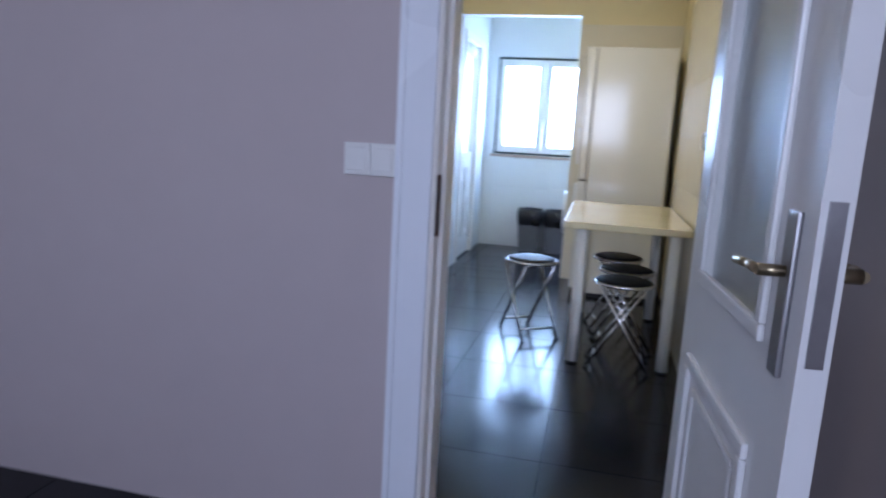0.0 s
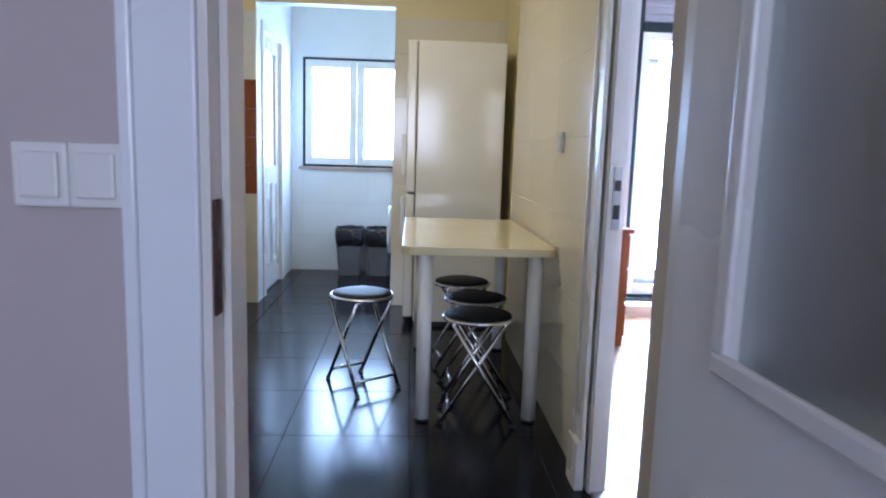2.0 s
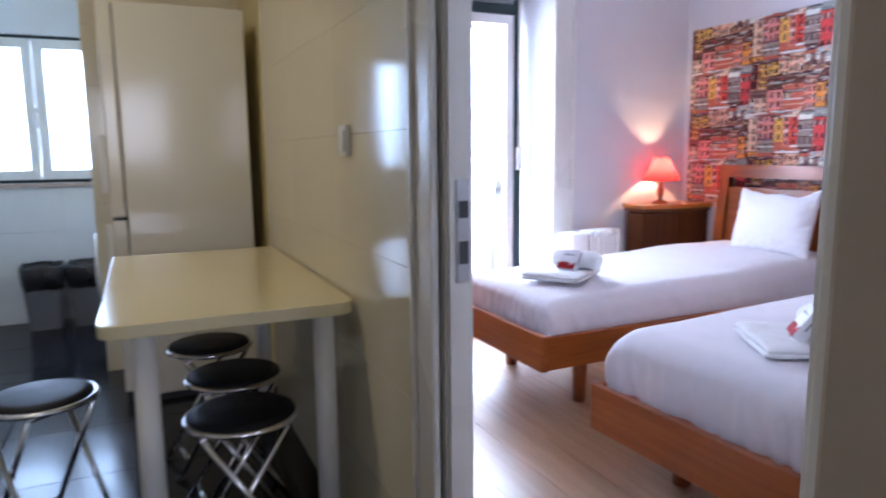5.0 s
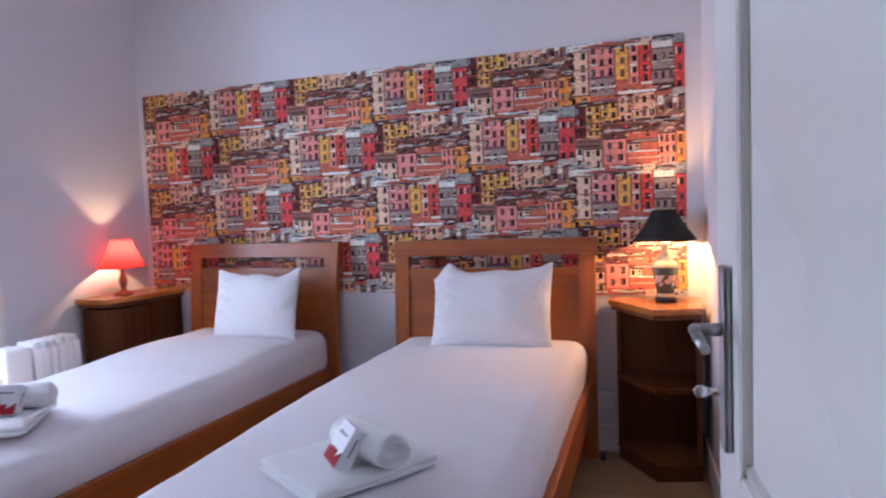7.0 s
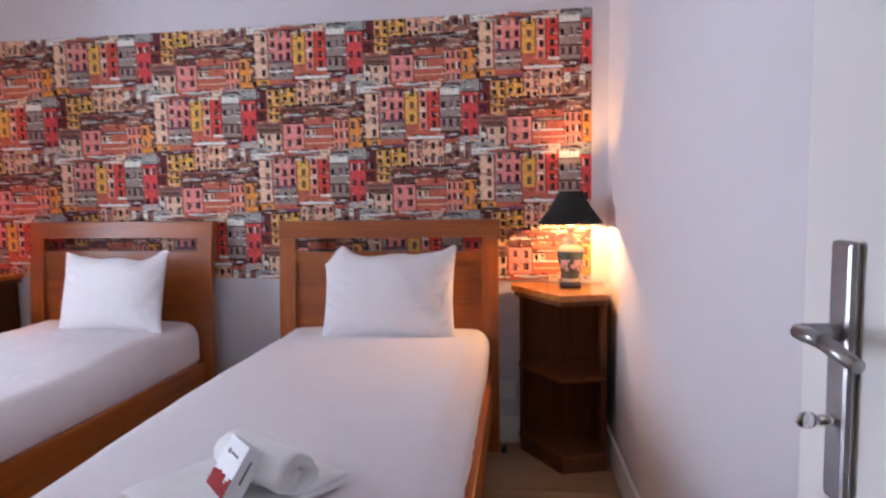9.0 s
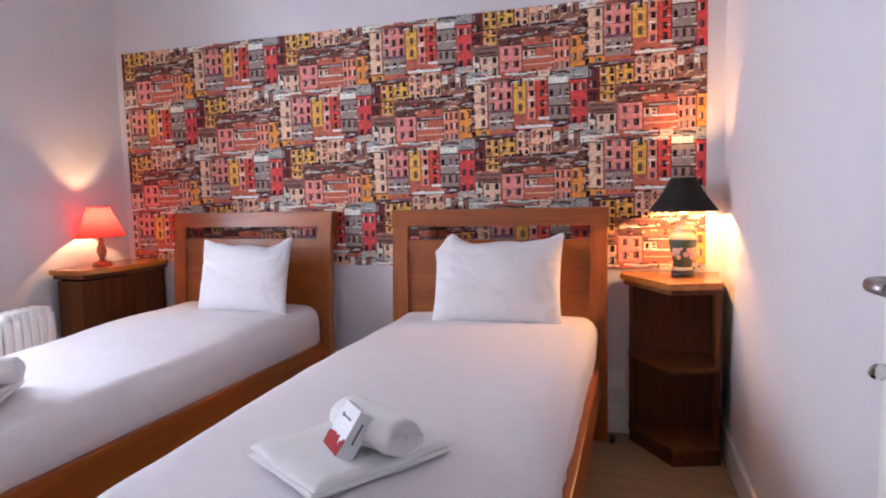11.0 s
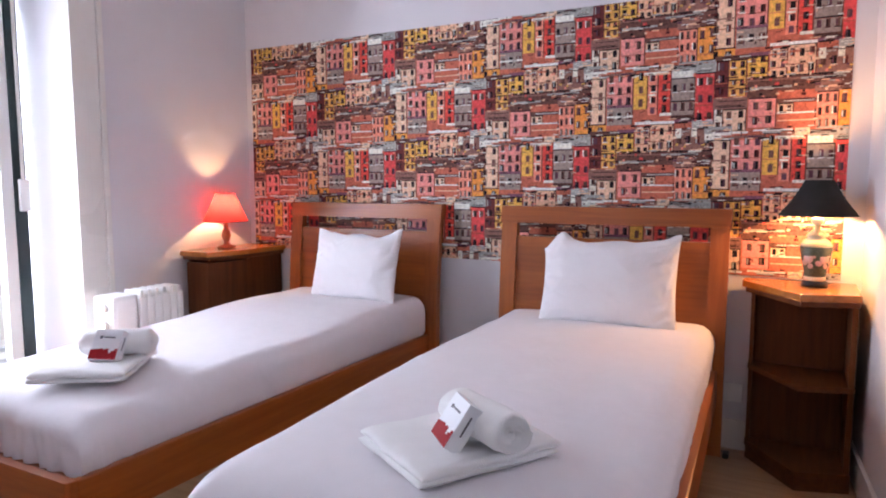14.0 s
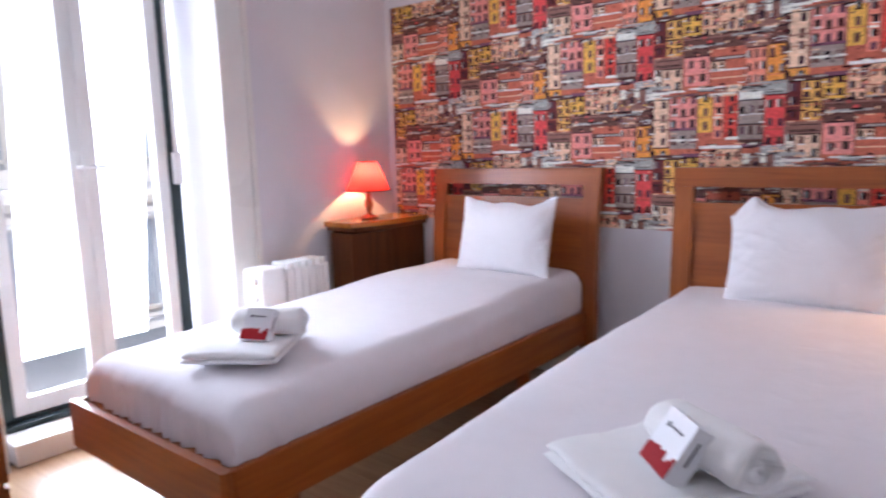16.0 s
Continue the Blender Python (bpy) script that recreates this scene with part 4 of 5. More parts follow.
            if dy < 1:
                pleat = 1 - 2.4 * abs(noise.noise(Vector((px * 11 + pz * 6, at[1] * 3 + v, pz * 1.2))))
                fy = hang_y * (0.004 + 0.034 * near_foot) * (pleat - 0.5) + 0.008 * noise.noise(Vector((px * 3.5 + pz * 5, pz * 6, at[1] + v))) * (1 - dy)
                fy += 0.013 * hang_y * noise.noise(Vector((px * 1.7, at[1] + 4, v)))
            crown = -0.014 * (py / hy) ** 4 - 0.006 * max(0.0, 1 - (px - x0) / 0.5)
            side = math.copysign(1, v)
            rise = max(0.0, min(1.0, (pz - 0.372) / 0.035))
            lip = h - 0.036 + 0.030 * rise
            low = min(1.0, max(0.0, (1.55 - px) / 0.55))
            crown -= dip * low * low * (3 - 2 * low) * min(1.0, max(0.0, (pz - 0.37) / 0.15))
            qy = max(-lip, min(lip, py + side * (fy - 0.010 * hang_y)))
            row.append(bm.verts.new((max(0.043, px - fx + 0.006 * hang_x), qy, max(mz - drop + 0.002, pz + crown + wob * dx * dy + 0.012 * math.exp(-((px - 1.2) ** 2) / 0.5) * dy * dx))))
        grid.append(row)
    for i in range(nx):
        for j in range(ny):
            bm.faces.new((grid[i][j], grid[i + 1][j], grid[i + 1][j + 1], grid[i][j + 1]))
    bm.faces.new([grid[nx][j] for j in range(ny + 1)] )
    part("mattress", bm, M["sheet"], ob, "mattress under a white fitted sheet", smooth=True)
    return ob


bed((1.87, 4.722, 0), 0.5, 0.885, -0.485, 0.489, 1.965, 2.00, 0.036)
bed((1.74, 3.275, 0), 2.8, 0.955, -0.503, 0.503, 2.07, 2.10, 0.0)


def pillow(label, at, rz, lean, w, h, t, seed, bumps):
    """A stuffed case with soft belly, flat pointed corners and creases; bumps raise or dip its top edge."""
    bm = bmesh.new()
    n_ = 64
    off = random.Random(seed).uniform(0, 50)

    def ridge(p, sharp):
        return max(0.0, 1 - abs(noise.noise(p)) * sharp)

    for side in (-1, 1):
        grid = []
        for i in range(n_ + 1):
            row = []
            for j in range(n_ + 1):
                u, v = math.sin((i / n_ - 0.5) * math.pi), math.sin((j / n_ - 0.5) * math.pi)
                x = u * w / 2 * (1 - 0.045 * (1 - v * v) * abs(u) ** 3)
                y = v * h / 2 * (1 - 0.05 * (1 - u * u) * abs(v) ** 3)
                prof = max(0.0, 1 - abs(u) ** 2.2) ** 0.5 * max(0.0, 1 - abs(v) ** 2.4) ** 0.5
                edge = max(abs(u), abs(v)) ** 2
                p = Vector((x * 5 + off, y * 6, side * 3))
                crease = noise.noise(p) * 0.007 + noise.noise(p * 2.3) * 0.002
                rim = max(0.0, (abs(u) - 0.40) / 0.60)
                crease -= 0.010 * ridge(Vector((x * 3 + off, y * 17 - abs(x) * 5, side * 4)), 4) * rim * (1 - 0.6 * abs(v))
                crease -= 0.009 * ridge(Vector((x * 4 + off, y * 11 + x * 4, side)), 5) * edge * edge
                crease -= 0.007 * ridge(Vector((x * 12 + y * 5, y * 7 + off, side * 2)), 6) * edge
                top = max(0.0, v) ** 2
                lift = sum(a_ * math.exp(-((u - c_) / s_) ** 2) for c_, a_, s_ in bumps) * top
                row.append(bm.verts.new((x, side * (t / 2 * prof + crease * min(1.0, prof * 2)), y + lift + 0.006 * noise.noise(Vector((u * 5 + off, v, 0))) * abs(v))))
            grid.append(row)
        for i in range(n_):
            for j in range(n_):
                bm.faces.new((grid[i][j], grid[i + 1][j], grid[i + 1][j + 1], grid[i][j + 1]))
    bmesh.ops.remove_doubles(bm, verts=bm.verts[:], dist=0.0006)
    ob = solid("pillow", bm, M["pillow"], label, "pillow", smooth=True, group="white pillows")
    ob.matrix_world = pose(*at) @ pose(0, 0, 0, 0, 0, rz) @ pose(0, 0, 0, lean, 0, 0) @ pose(0, 0, h / 2 - 0.01)
    return ob


pillow("plump white pillow leaning on the headboard, slightly creased", (3.60, 4.625, 0.572), 90, 14, 0.52, 0.355, 0.14, 3, ((-0.95, 0.022, 0.16), (-0.45, -0.020, 0.3), (0.3, -0.012, 0.3), (0.95, 0.010, 0.15)))
pillow("wide white pillow leaning on the headboard, corner folded", (3.58, 3.318, 0.572), 92, 14, 0.57, 0.378, 0.16, 8, ((1.0, -0.060, 0.13), (0.72, 0.024, 0.11), (0.30, -0.020, 0.3), (-0.4, -0.010, 0.3), (-0.97, 0.018, 0.15)))


def towel_set(at, rz):
    """A folded towel, a rolled one and a small card box with a red foot on it."""
    m4 = pose(*at, 0, 0, rz)
    bm = bmesh.new()
    for k, (dz, L, Wd, th) in enumerate(((0.0, 0.345, 0.285, 0.021), (0.014, 0.340, 0.284, 0.027))):
        nx, ny = 36, 30
        sheets = []
        for side in (1, -1):
            rows_ = []
            for i in range(nx + 1):
                row = []
                for j in range(ny + 1):
                    u, v = math.sin((i / nx - 0.5) * math.pi), math.sin((j / ny - 0.5) * math.pi)
                    x, y = u * L / 2, v * Wd / 2
                    prof = (max(0.0, 1 - abs(u) ** 14) * max(0.0, 1 - abs(v) ** 14)) ** 0.5
                    x += 0.006 * noise.noise(Vector((y * 14, k * 3.1, at[1]))) * abs(u) ** 3
                    y += 0.006 * noise.noise(Vector((x * 14, k * 5.7 + 9, at[1]))) * abs(v) ** 3
                    ripple = noise.noise(Vector((x * 9, y * 9, k + at[1]))) * 0.0045 + noise.noise(Vector((x * 30, y * 30, k))) * 0.0012
                    z = dz + th / 2 + side * th / 2 * prof + (ripple * (1 + 0.8 * k) if side > 0 or k else 0.0)
                    row.append(bm.verts.new((x, y, z)))
                rows_.append(row)
            sheets.append(rows_)
        for g in sheets:
            for i in range(nx):
                for j in range(ny):
                    bm.faces.new((g[i][j], g[i + 1][j], g[i + 1][j + 1], g[i][j + 1]))
    bmesh.ops.remove_doubles(bm, verts=bm.verts[:], dist=0.0004)
    ob = solid("folded_towel", bm, M["towel"], "folded white towel lying on the bed", "towel", smooth=True, group="folded towels")
    ob.matrix_world = m4
    # rolled towel: a soft roll with a free flap and layered ends
    bm = bmesh.new()
    k_, half = 44, 0.108
    stations = [(-half + 0.018, 0.10), (-half + 0.004, 0.20), (-half + 0.012, 0.34), (-half, 0.50), (-half + 0.010, 0.62), (-half - 0.001, 0.80), (-half + 0.004, 0.93), (-half + 0.016, 1.0)]
    stations += [(-half + 0.016 + (2 * half - 0.032) * q / 6, 1.0) for q in range(1, 6)]
    stations += [(-y, f) for y, f in reversed(stations[:8])]
    rows_ = []
    for i, (y, f) in enumerate(stations):
        ring = []
        for q in range(k_):
            a = 2 * math.pi * q / k_
            r = (0.041 + 0.008 * q / k_) * f
            p = Vector((math.cos(a) * 2, y * 14, math.sin(a) * 2 + at[1]))
            r += 0.0035 * noise.noise(p) * f
            ring.append(bm.verts.new((r * math.cos(a) * 1.12, y + 0.005 * math.sin(a * 2 + i), r * math.sin(a) * 0.94)))
        rows_.append(ring)
    for lo, hi in zip(rows_, rows_[1:]):
        for q in range(k_):
            bm.faces.new((lo[q], lo[(q + 1) % k_], hi[(q + 1) % k_], hi[q]))
    bm.faces.new(rows_[0][::-1])
    bm.faces.new(rows_[-1])
    ob = solid("rolled_towel", bm, M["towel"], "small white towel rolled up on the folded one", "towel", smooth=True, group="rolled towels")
    ob.matrix_world = m4 @ pose(0.024, -0.064, 0.087, 0, 0, 0)
    # card box
    box_ob = thing("soap_box", "small white card box printed with a red skyline", "box", (0, 0, 0), 0, "card boxes")
    box_ob.matrix_world = m4 @ pose(-0.062, -0.045, 0.042, 0, 34, -14)
    part("carton", boxes((-0.018, 0.018, -0.047, 0.047, 0.0, 0.102), bevel=0.0015), M["card"], box_ob)
    bm = bmesh.new()
    r3 = random.Random(5)
    edge_ = [(-0.0465, 0.001), (0.0465, 0.001)]
    for k in range(9):
        top_ = 0.022 + r3.uniform(0, 0.016)
        edge_ += [(0.0465 - k * 0.01033, top_), (0.0465 - (k + 1) * 0.01033 + 0.0002, top_)]
    back_, face_ = [bm.verts.new((-0.0182, y, z)) for y, z in edge_], [bm.verts.new((-0.0195, y, z)) for y, z in edge_]
    bm.faces.new(face_)
    for i in range(len(edge_)):
        bm.faces.new((back_[i], back_[(i + 1) % len(edge_)], face_[(i + 1) % len(edge_)], face_[i]))
    part("red_skyline", bm, M["red_print"], box_ob, "red printed skyline")
    part("print_line", boxes((-0.0195, -0.0182, -0.026, 0.012, 0.0725, 0.0765), (-0.0195, -0.0182, 0.017, 0.026, 0.070, 0.079)), M["grey_print"], box_ob, "grey unreadable print")
    part("side_print", boxes((-0.0025, 0.0015, -0.0482, -0.0472, 0.035, 0.08)), M["grey_print"], box_ob)


towel_set((2.218, 4.640, 0.546), 35)
towel_set((2.13, 3.262, 0.574), -31)


def nightstand(at, mirror, label, shape, height):
    """A corner unit with a chamfered front, open shelves and a plinth. The corner of the room is the origin; shape: front depth, front width, then where the chamfer ends."""
    ob = thing("nightstand", label, "nightstand", at, 0, "corner nightstands")
    s = -1 if mirror else 1
    depth, middle, front, back, wide = shape

    def plan(grow):
        pts = [(0, 0), (-depth - grow, 0), (-middle - grow, front + grow * 0.2), (-back - grow * 0.4, wide + grow * 0.6), (0, wide + grow * 0.6)]
        pts = [(x, y * s) for x, y in pts]
        return pts[::-1] if s > 0 else pts

    H = height
    # Top coloured as lamp-lit, everything below it as shaded.
    part("top", prism(bmesh.new(), plan(0.0), H - 0.028, H, bevel=0.005), M["lit_cherry"], ob)
    part("top_moulding", prism(bmesh.new(), plan(-0.022), H - 0.05, H - 0.0285, bevel=0.004), M["shaded_cherry"], ob)
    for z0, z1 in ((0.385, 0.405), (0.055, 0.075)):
        part("shelf", prism(bmesh.new(), plan(-0.052), z0, z1, bevel=0.003), M["shaded_cherry"], ob)
    part("plinth", prism(bmesh.new(), plan(-0.060), 0.0, 0.0545), M["shaded_cherry"], ob)

    def upright(x0, x1, y0, y1):
        a, b_ = sorted((y0 * s, y1 * s))
        part("side_panel", box(bmesh.new(), x0, x1, a, b_, 0.0755, H - 0.0505, bevel=0.002), M["shaded_cherry_z"], ob)

    upright(-depth + 0.055, -0.0, 0.004, 0.024)
    upright(-0.018, -0.0, 0.024, wide - 0.035)
    upright(-back + 0.02, -0.02, wide - 0.05, wide - 0.035)
    return ob


nightstand((WX - 0.018, 2.414, 0), False, "cherry corner nightstand with shade-darkened body, open shelves and chamfered front", (0.315, 0.378, 0.195, 0.085, 0.405), 0.758)
ns1 = nightstand((WX - 0.018, NY - 0.018, 0), True, "cherry corner nightstand with shade-darkened body beside the bed, holding a lamp", (0.545, 0.545, 0.21, 0.30, 0.275), 0.785)
part("front_panel", prism(bmesh.new(), [(-0.525, -0.03), (-0.525, -0.19), (-0.29, -0.238), (-0.03, -0.238), (-0.03, -0.222), (-0.288, -0.222), (-0.51, -0.177), (-0.51, -0.03)], 0.068, 0.724), M["shaded_cherry_z"], ns1)

# red lamp
rl = thing("table_lamp", "small lit table lamp with a red shade", "lamp", (3.62, 5.508, 0.7855))
part("base", lathe(bmesh.new(), [(0.050, 0), (0.052, 0.006), (0.045, 0.014), (0.020, 0.022), (0.013, 0.035), (0.020, 0.05), (0.026, 0.075), (0.020, 0.10), (0.012, 0.115), (0.014, 0.13), (0.010, 0.14)]), M["lamp_wood"], rl, "turned wooden lamp base", smooth=True)
part("socket", lathe(bmesh.new(), [(0.012, 0.14), (0.014, 0.15), (0.014, 0.19), (0.010, 0.195)]), M["bronze"], rl)
part("bulb", lathe(bmesh.new(), [(0.010, 0.195), (0.020, 0.205), (0.022, 0.215), (0.004, 0.2165)]), M["ceramic"], rl)
bm = bmesh.new()
rings = []
for r, h in ((0.123, 0.155), (0.098, 0.208), (0.074, 0.262), (0.053, 0.312)):
    rings.append([bm.verts.new((r * (1 + 0.012 * (i % 2)) * math.cos(2 * math.pi * i / 64), r * (1 + 0.012 * (i % 2)) * math.sin(2 * math.pi * i / 64), h)) for i in range(64)])
for lo, hi in zip(rings, rings[1:]):
    for i in range(64):
        bm.faces.new((lo[i], lo[(i + 1) % 64], hi[(i + 1) % 64], hi[i]))
part("shade", bm, M["red_shade"], rl, "pleated red cloth shade glowing from within", smooth=True)
for r, h in ((0.1245, 0.155), (0.0545, 0.312)):
    part("shade_trim", hoop(bmesh.new(), r, h, 0.003), M["red_print"], rl)

# vase lamp with the black shade
vl = thing("table_lamp", "lit vase lamp with flowers and a black shade", "lamp", (3.81, 2.562, 0.7585))
part("foot", lathe(bmesh.new(), [(0.044, 0), (0.046, 0.004), (0.046, 0.014), (0.040, 0.020)]), M["black"], vl, "dark round foot", smooth=True)
part("vase", lathe(bmesh.new(), [(0.036, 0.020), (0.037, 0.030), (0.040, 0.060), (0.052, 0.110), (0.058, 0.140), (0.055, 0.160), (0.042, 0.172)]), M["vase_green"], vl, "dark green painted vase", smooth=True)
part("vase_base_band", lathe(bmesh.new(), [(0.0375, 0.021), (0.0385, 0.022), (0.0392, 0.036), (0.0375, 0.037)]), M["vase_cream"], vl, "cream band", smooth=True)
part("vase_neck", lathe(bmesh.new(), [(0.056, 0.153), (0.0565, 0.158), (0.045, 0.176), (0.030, 0.186), (0.036, 0.192), (0.030, 0.204), (0.012, 0.214), (0.010, 0.235)]), M["vase_cream"], vl, "cream vase neck and lid", smooth=True)
bm = bmesh.new()
for ang in (150, 215, 275):  # flowers face the room
    a = radians(ang)
    for dz, dr, k in ((0.108, 0.0, 0.019), (0.122, 0.38, 0.013), (0.094, -0.36, 0.014), (0.080, 0.15, 0.010), (0.132, -0.25, 0.010)):
        rr = 0.0505 if dz > 0.1 else 0.047
        bmesh.ops.create_uvsphere(bm, u_segments=12, v_segments=8, radius=1, matrix=Matrix.Translation((rr * math.cos(a + dr), rr * math.sin(a + dr), dz)) @ Matrix.Rotation(a + dr, 4, "Z") @ Matrix.Diagonal((0.0035, k, k, 1)))
part("painted_flower", bm, M["vase_pink"], vl, "pale pink painted flowers", smooth=True)
part("bulb", lathe(bmesh.new(), [(0.010, 0.235), (0.020, 0.245), (0.022, 0.262), (0.004, 0.266)]), M["ceramic"], vl)
bm = bmesh.new()
prof = [(0.138, 0.272), (0.134, 0.277), (0.110, 0.308), (0.084, 0.345), (0.060, 0.388), (0.050, 0.408)]
lathe(bm, prof, closed=False, sides=48)
lathe(bm, [(r - 0.002, h) for r, h in prof], closed=False, sides=48)
part("shade", bm, M["black_shade"], vl, "wide black cloth shade", smooth=True)

# oil radiator
rad = thing("oil_radiator", "white oil-filled radiator standing by the window wall", "radiator", (2.795, 5.445, 0))
for k in range(6):
    x = 0.165 + k * 0.043
    part("fin", boxes((x - 0.010, x + 0.010, -0.06, 0.06, 0.10, 0.645), (x - 0.0195, x + 0.0195, -0.072, -0.055, 0.14, 0.615), (x - 0.0195, x + 0.0195, 0.055, 0.072, 0.14, 0.615), bevel=0.008), M["plastic"], rad)
part("control_box", boxes((0.0, 0.135, -0.075, 0.075, 0.16, 0.635), bevel=0.022), M["plastic"], rad)
for z in (0.58, 0.50):
    part("dial", tube(bmesh.new(), (0.004, -0.02, z), (-0.016, -0.02, z), 0.020, 0.017, 18), M["trim"], rad)
for x in (0.10, 0.38):
    ft = part("foot", box(bmesh.new(), x - 0.02, x + 0.02, -0.12, 0.12, 0.055, 0.10, bevel=0.006), M["plastic"], rad)
    for y in (-0.11, 0.11):
        part("castor", tube(bmesh.new(), (x - 0.012, y, 0.0285), (x + 0.012, y, 0.0285), 0.0285, sides=16), M["black"], ft)

# dresser seen through the doorway
dr = thing("dresser", "low reddish-brown wooden dresser against the wall", "dresser", (1.03, 4.89, 0))
part("body", boxes((-0.05, 0.56, 0.01, 0.62, 0.0, 0.69), bevel=0.003), M["cherry_z"], dr)
part("top", boxes((-0.055, 0.585, -0.01, 0.64, 0.6905, 0.715), bevel=0.005), M["cherry_y"], dr)
for k in range(3):
    d_ = part("drawer", boxes((0.5605, 0.576, 0.03, 0.60, 0.06 + k * 0.21, 0.255 + k * 0.21), bevel=0.004), M["cherry_y"], dr)
    part("knob", tube(bmesh.new(), (0.576, 0.315, 0.158 + k * 0.21), (0.598, 0.315, 0.158 + k * 0.21), 0.011, 0.015), M["bronze"], d_)

# wall socket, plug and cable by the nightstand
so = thing("wall_socket", "white wall socket low on the wall", "socket", (WX, 2.845, 0.25))
part("cover", boxes((-0.012, -0.0005, -0.04, 0.04, -0.04, 0.04), bevel=0.003), M["plastic"], so)
bm = bmesh.new()
pts = [(3.90, 2.90, 0.006), (3.87, 2.87, 0.006), (3.845, 2.855, 0.012)]
for a, c in zip(pts, pts[1:]):
    tube(bm, a, c, 0.0035, sides=8)
box(bm, 3.80, 3.85, 2.84, 2.865, 0.0, 0.022, bevel=0.006)
solid("lamp_cable", bm, M["black"], "black lamp cable with a foot switch on the floor", "cable")
bm = bmesh.new()
box(bm, -0.014, 0.014, -0.02, 0.02, -0.06, 0.06, bevel=0.005)
ob = solid("cable_switch", bm, M["plastic"], "white socket beside the headboard", "socket")
ob.location = (WX - 0.016, 5.28, 0.70)

# ---- kitchen and hall things ----
tb = thing("kitchen_table", "cream gloss table on round white legs against the wall", "table", (0.26, 3.70, 0))
bm = bmesh.new()
r, L, Wd = 0.05, 1.20, 0.632
pl = []
for cx, cy, a0 in ((r, r, 180), (Wd - r, r, 270), (Wd - 0.005, L, 0), (0.005, L, 90)):
    for k in range(5 if a0 in (180, 270) else 1):
        a = radians(a0 + 22.5 * k)
        rr = r if a0 in (180, 270) else 0
        pl.append((cx + rr * math.cos(a), cy + rr * math.sin(a)))
prism(bm, pl, 0.717, 0.752, bevel=0.004)
part("tabletop", bm, M["table_top"], tb)
for x in (0.10, 0.555):
    for y in (0.06, 1.10):
        leg = part("leg", tube(bmesh.new(), (x, y, 0.012), (x, y, 0.716), 0.030, sides=24), M["plastic"], tb)
        part("foot_cap", tube(bmesh.new(), (x, y, 0.0), (x, y, 0.0118), 0.027, sides=20), M["black"], leg)


def stool(at, rz):
    """A folding stool: round padded seat in a chrome rim on two crossed chrome frames."""
    ob = thing("folding_stool", "chrome folding stool with a round black padded seat", "stool", at, rz, "folding stools")
    part("seat", lathe(bmesh.new(), [(0.138, 0.436), (0.142, 0.445), (0.140, 0.458), (0.110, 0.466), (0.0, 0.468)][:-1] + [(0.005, 0.4685)], sides=40), M["black_seat"], ob, "black vinyl padded seat", smooth=True)
    part("seat_rim", hoop(bmesh.new(), 0.146, 0.445, 0.009), M["chrome"], ob, "chrome rim")
    for s, w in ((1, 0.115), (-1, 0.095)):
        bm = bmesh.new()
        for y in (-w, w):
            tube(bm, (-s * 0.105, y, 0.432), (s * 0.150, y, 0.012), 0.0085, sides=12)
        tube(bm, (-s * 0.105, -w, 0.432), (-s * 0.105, w, 0.432), 0.0085, sides=12)
        tube(bm, (s * 0.119, -w, 0.062), (s * 0.119, w, 0.062), 0.0075, sides=12)
        part("leg_frame", bm, M["chrome"], ob, "crossed chrome legs")
        for y in (-w, w):
            part("foot_cap", tube(bmesh.new(), (s * 0.148, y, 0.016), (s * 0.158, y, 0.0), 0.0115, sides=12), M["black"], ob)
    part("seat_bracket", boxes((-0.11, 0.11, -0.012, 0.012, 0.428, 0.4355), bevel=0.002), M["chrome"], ob)
    return ob


first = stool((0.072, 4.19, 0), -54)
for x, y, a in ((0.576, 4.535, 10), (0.615, 4.15, 4), (0.59, 3.805, -2)):
    copy_thing(first, pose(x, y, 0, 0, 0, a))

fr = thing("fridge", "tall cream fridge-freezer, glossy, doors closed", "fridge", (0.325, 5.29, 0))
part("body", boxes((0.0, 0.548, 0.0, 0.575, 0.03, 1.81), bevel=0.008), M["appliance"], fr)
for z0, z1, hz in ((0.06, 0.862, 0.60), (0.872, 1.808, 1.0)):
    d_ = part("fridge_door", boxes((-0.066, -0.006, 0.0, 0.575, z0, z1), bevel=0.010), M["appliance"], fr)
    part("handle", boxes((-0.094, -0.0665, 0.035, 0.06, hz - 0.02, hz + 0.24), bevel=0.006), M["plastic"], d_, "upright white handle")
part("seal", boxes((-0.0058, -0.0002, 0.01, 0.565, 0.07, 1.80)), M["grey_bin"], fr)
part("hinge", boxes((-0.05, 0.0, -0.004, 0.02, 0.8625, 0.8715)), M["black"], fr)
part("base_grille", boxes((0.005, 0.52, 0.005, 0.57, 0.0, 0.0295)), M["black"], fr)

wm = thing("washing_machine", "white washing machine with a round porthole door", "washing machine", (0.165, 6.12, 0))
part("body", boxes((0.0, 0.60, 0.0, 0.60, 0.01, 0.85), bevel=0.008), M["plastic"], wm)
part("door", lathe(bmesh.new(), [(0.16, -0.022), (0.19, -0.018), (0.195, 0.0), (0.19, 0.018), (0.16, 0.022)], sides=36), M["plastic"], wm, "round white porthole door", smooth=True).matrix_local = pose(-0.024, 0.30, 0.50, 0, 90, 0)
part("control_panel", boxes((-0.012, -0.0005, 0.02, 0.58, 0.74, 0.84), bevel=0.003), M["laminate_white"], wm)


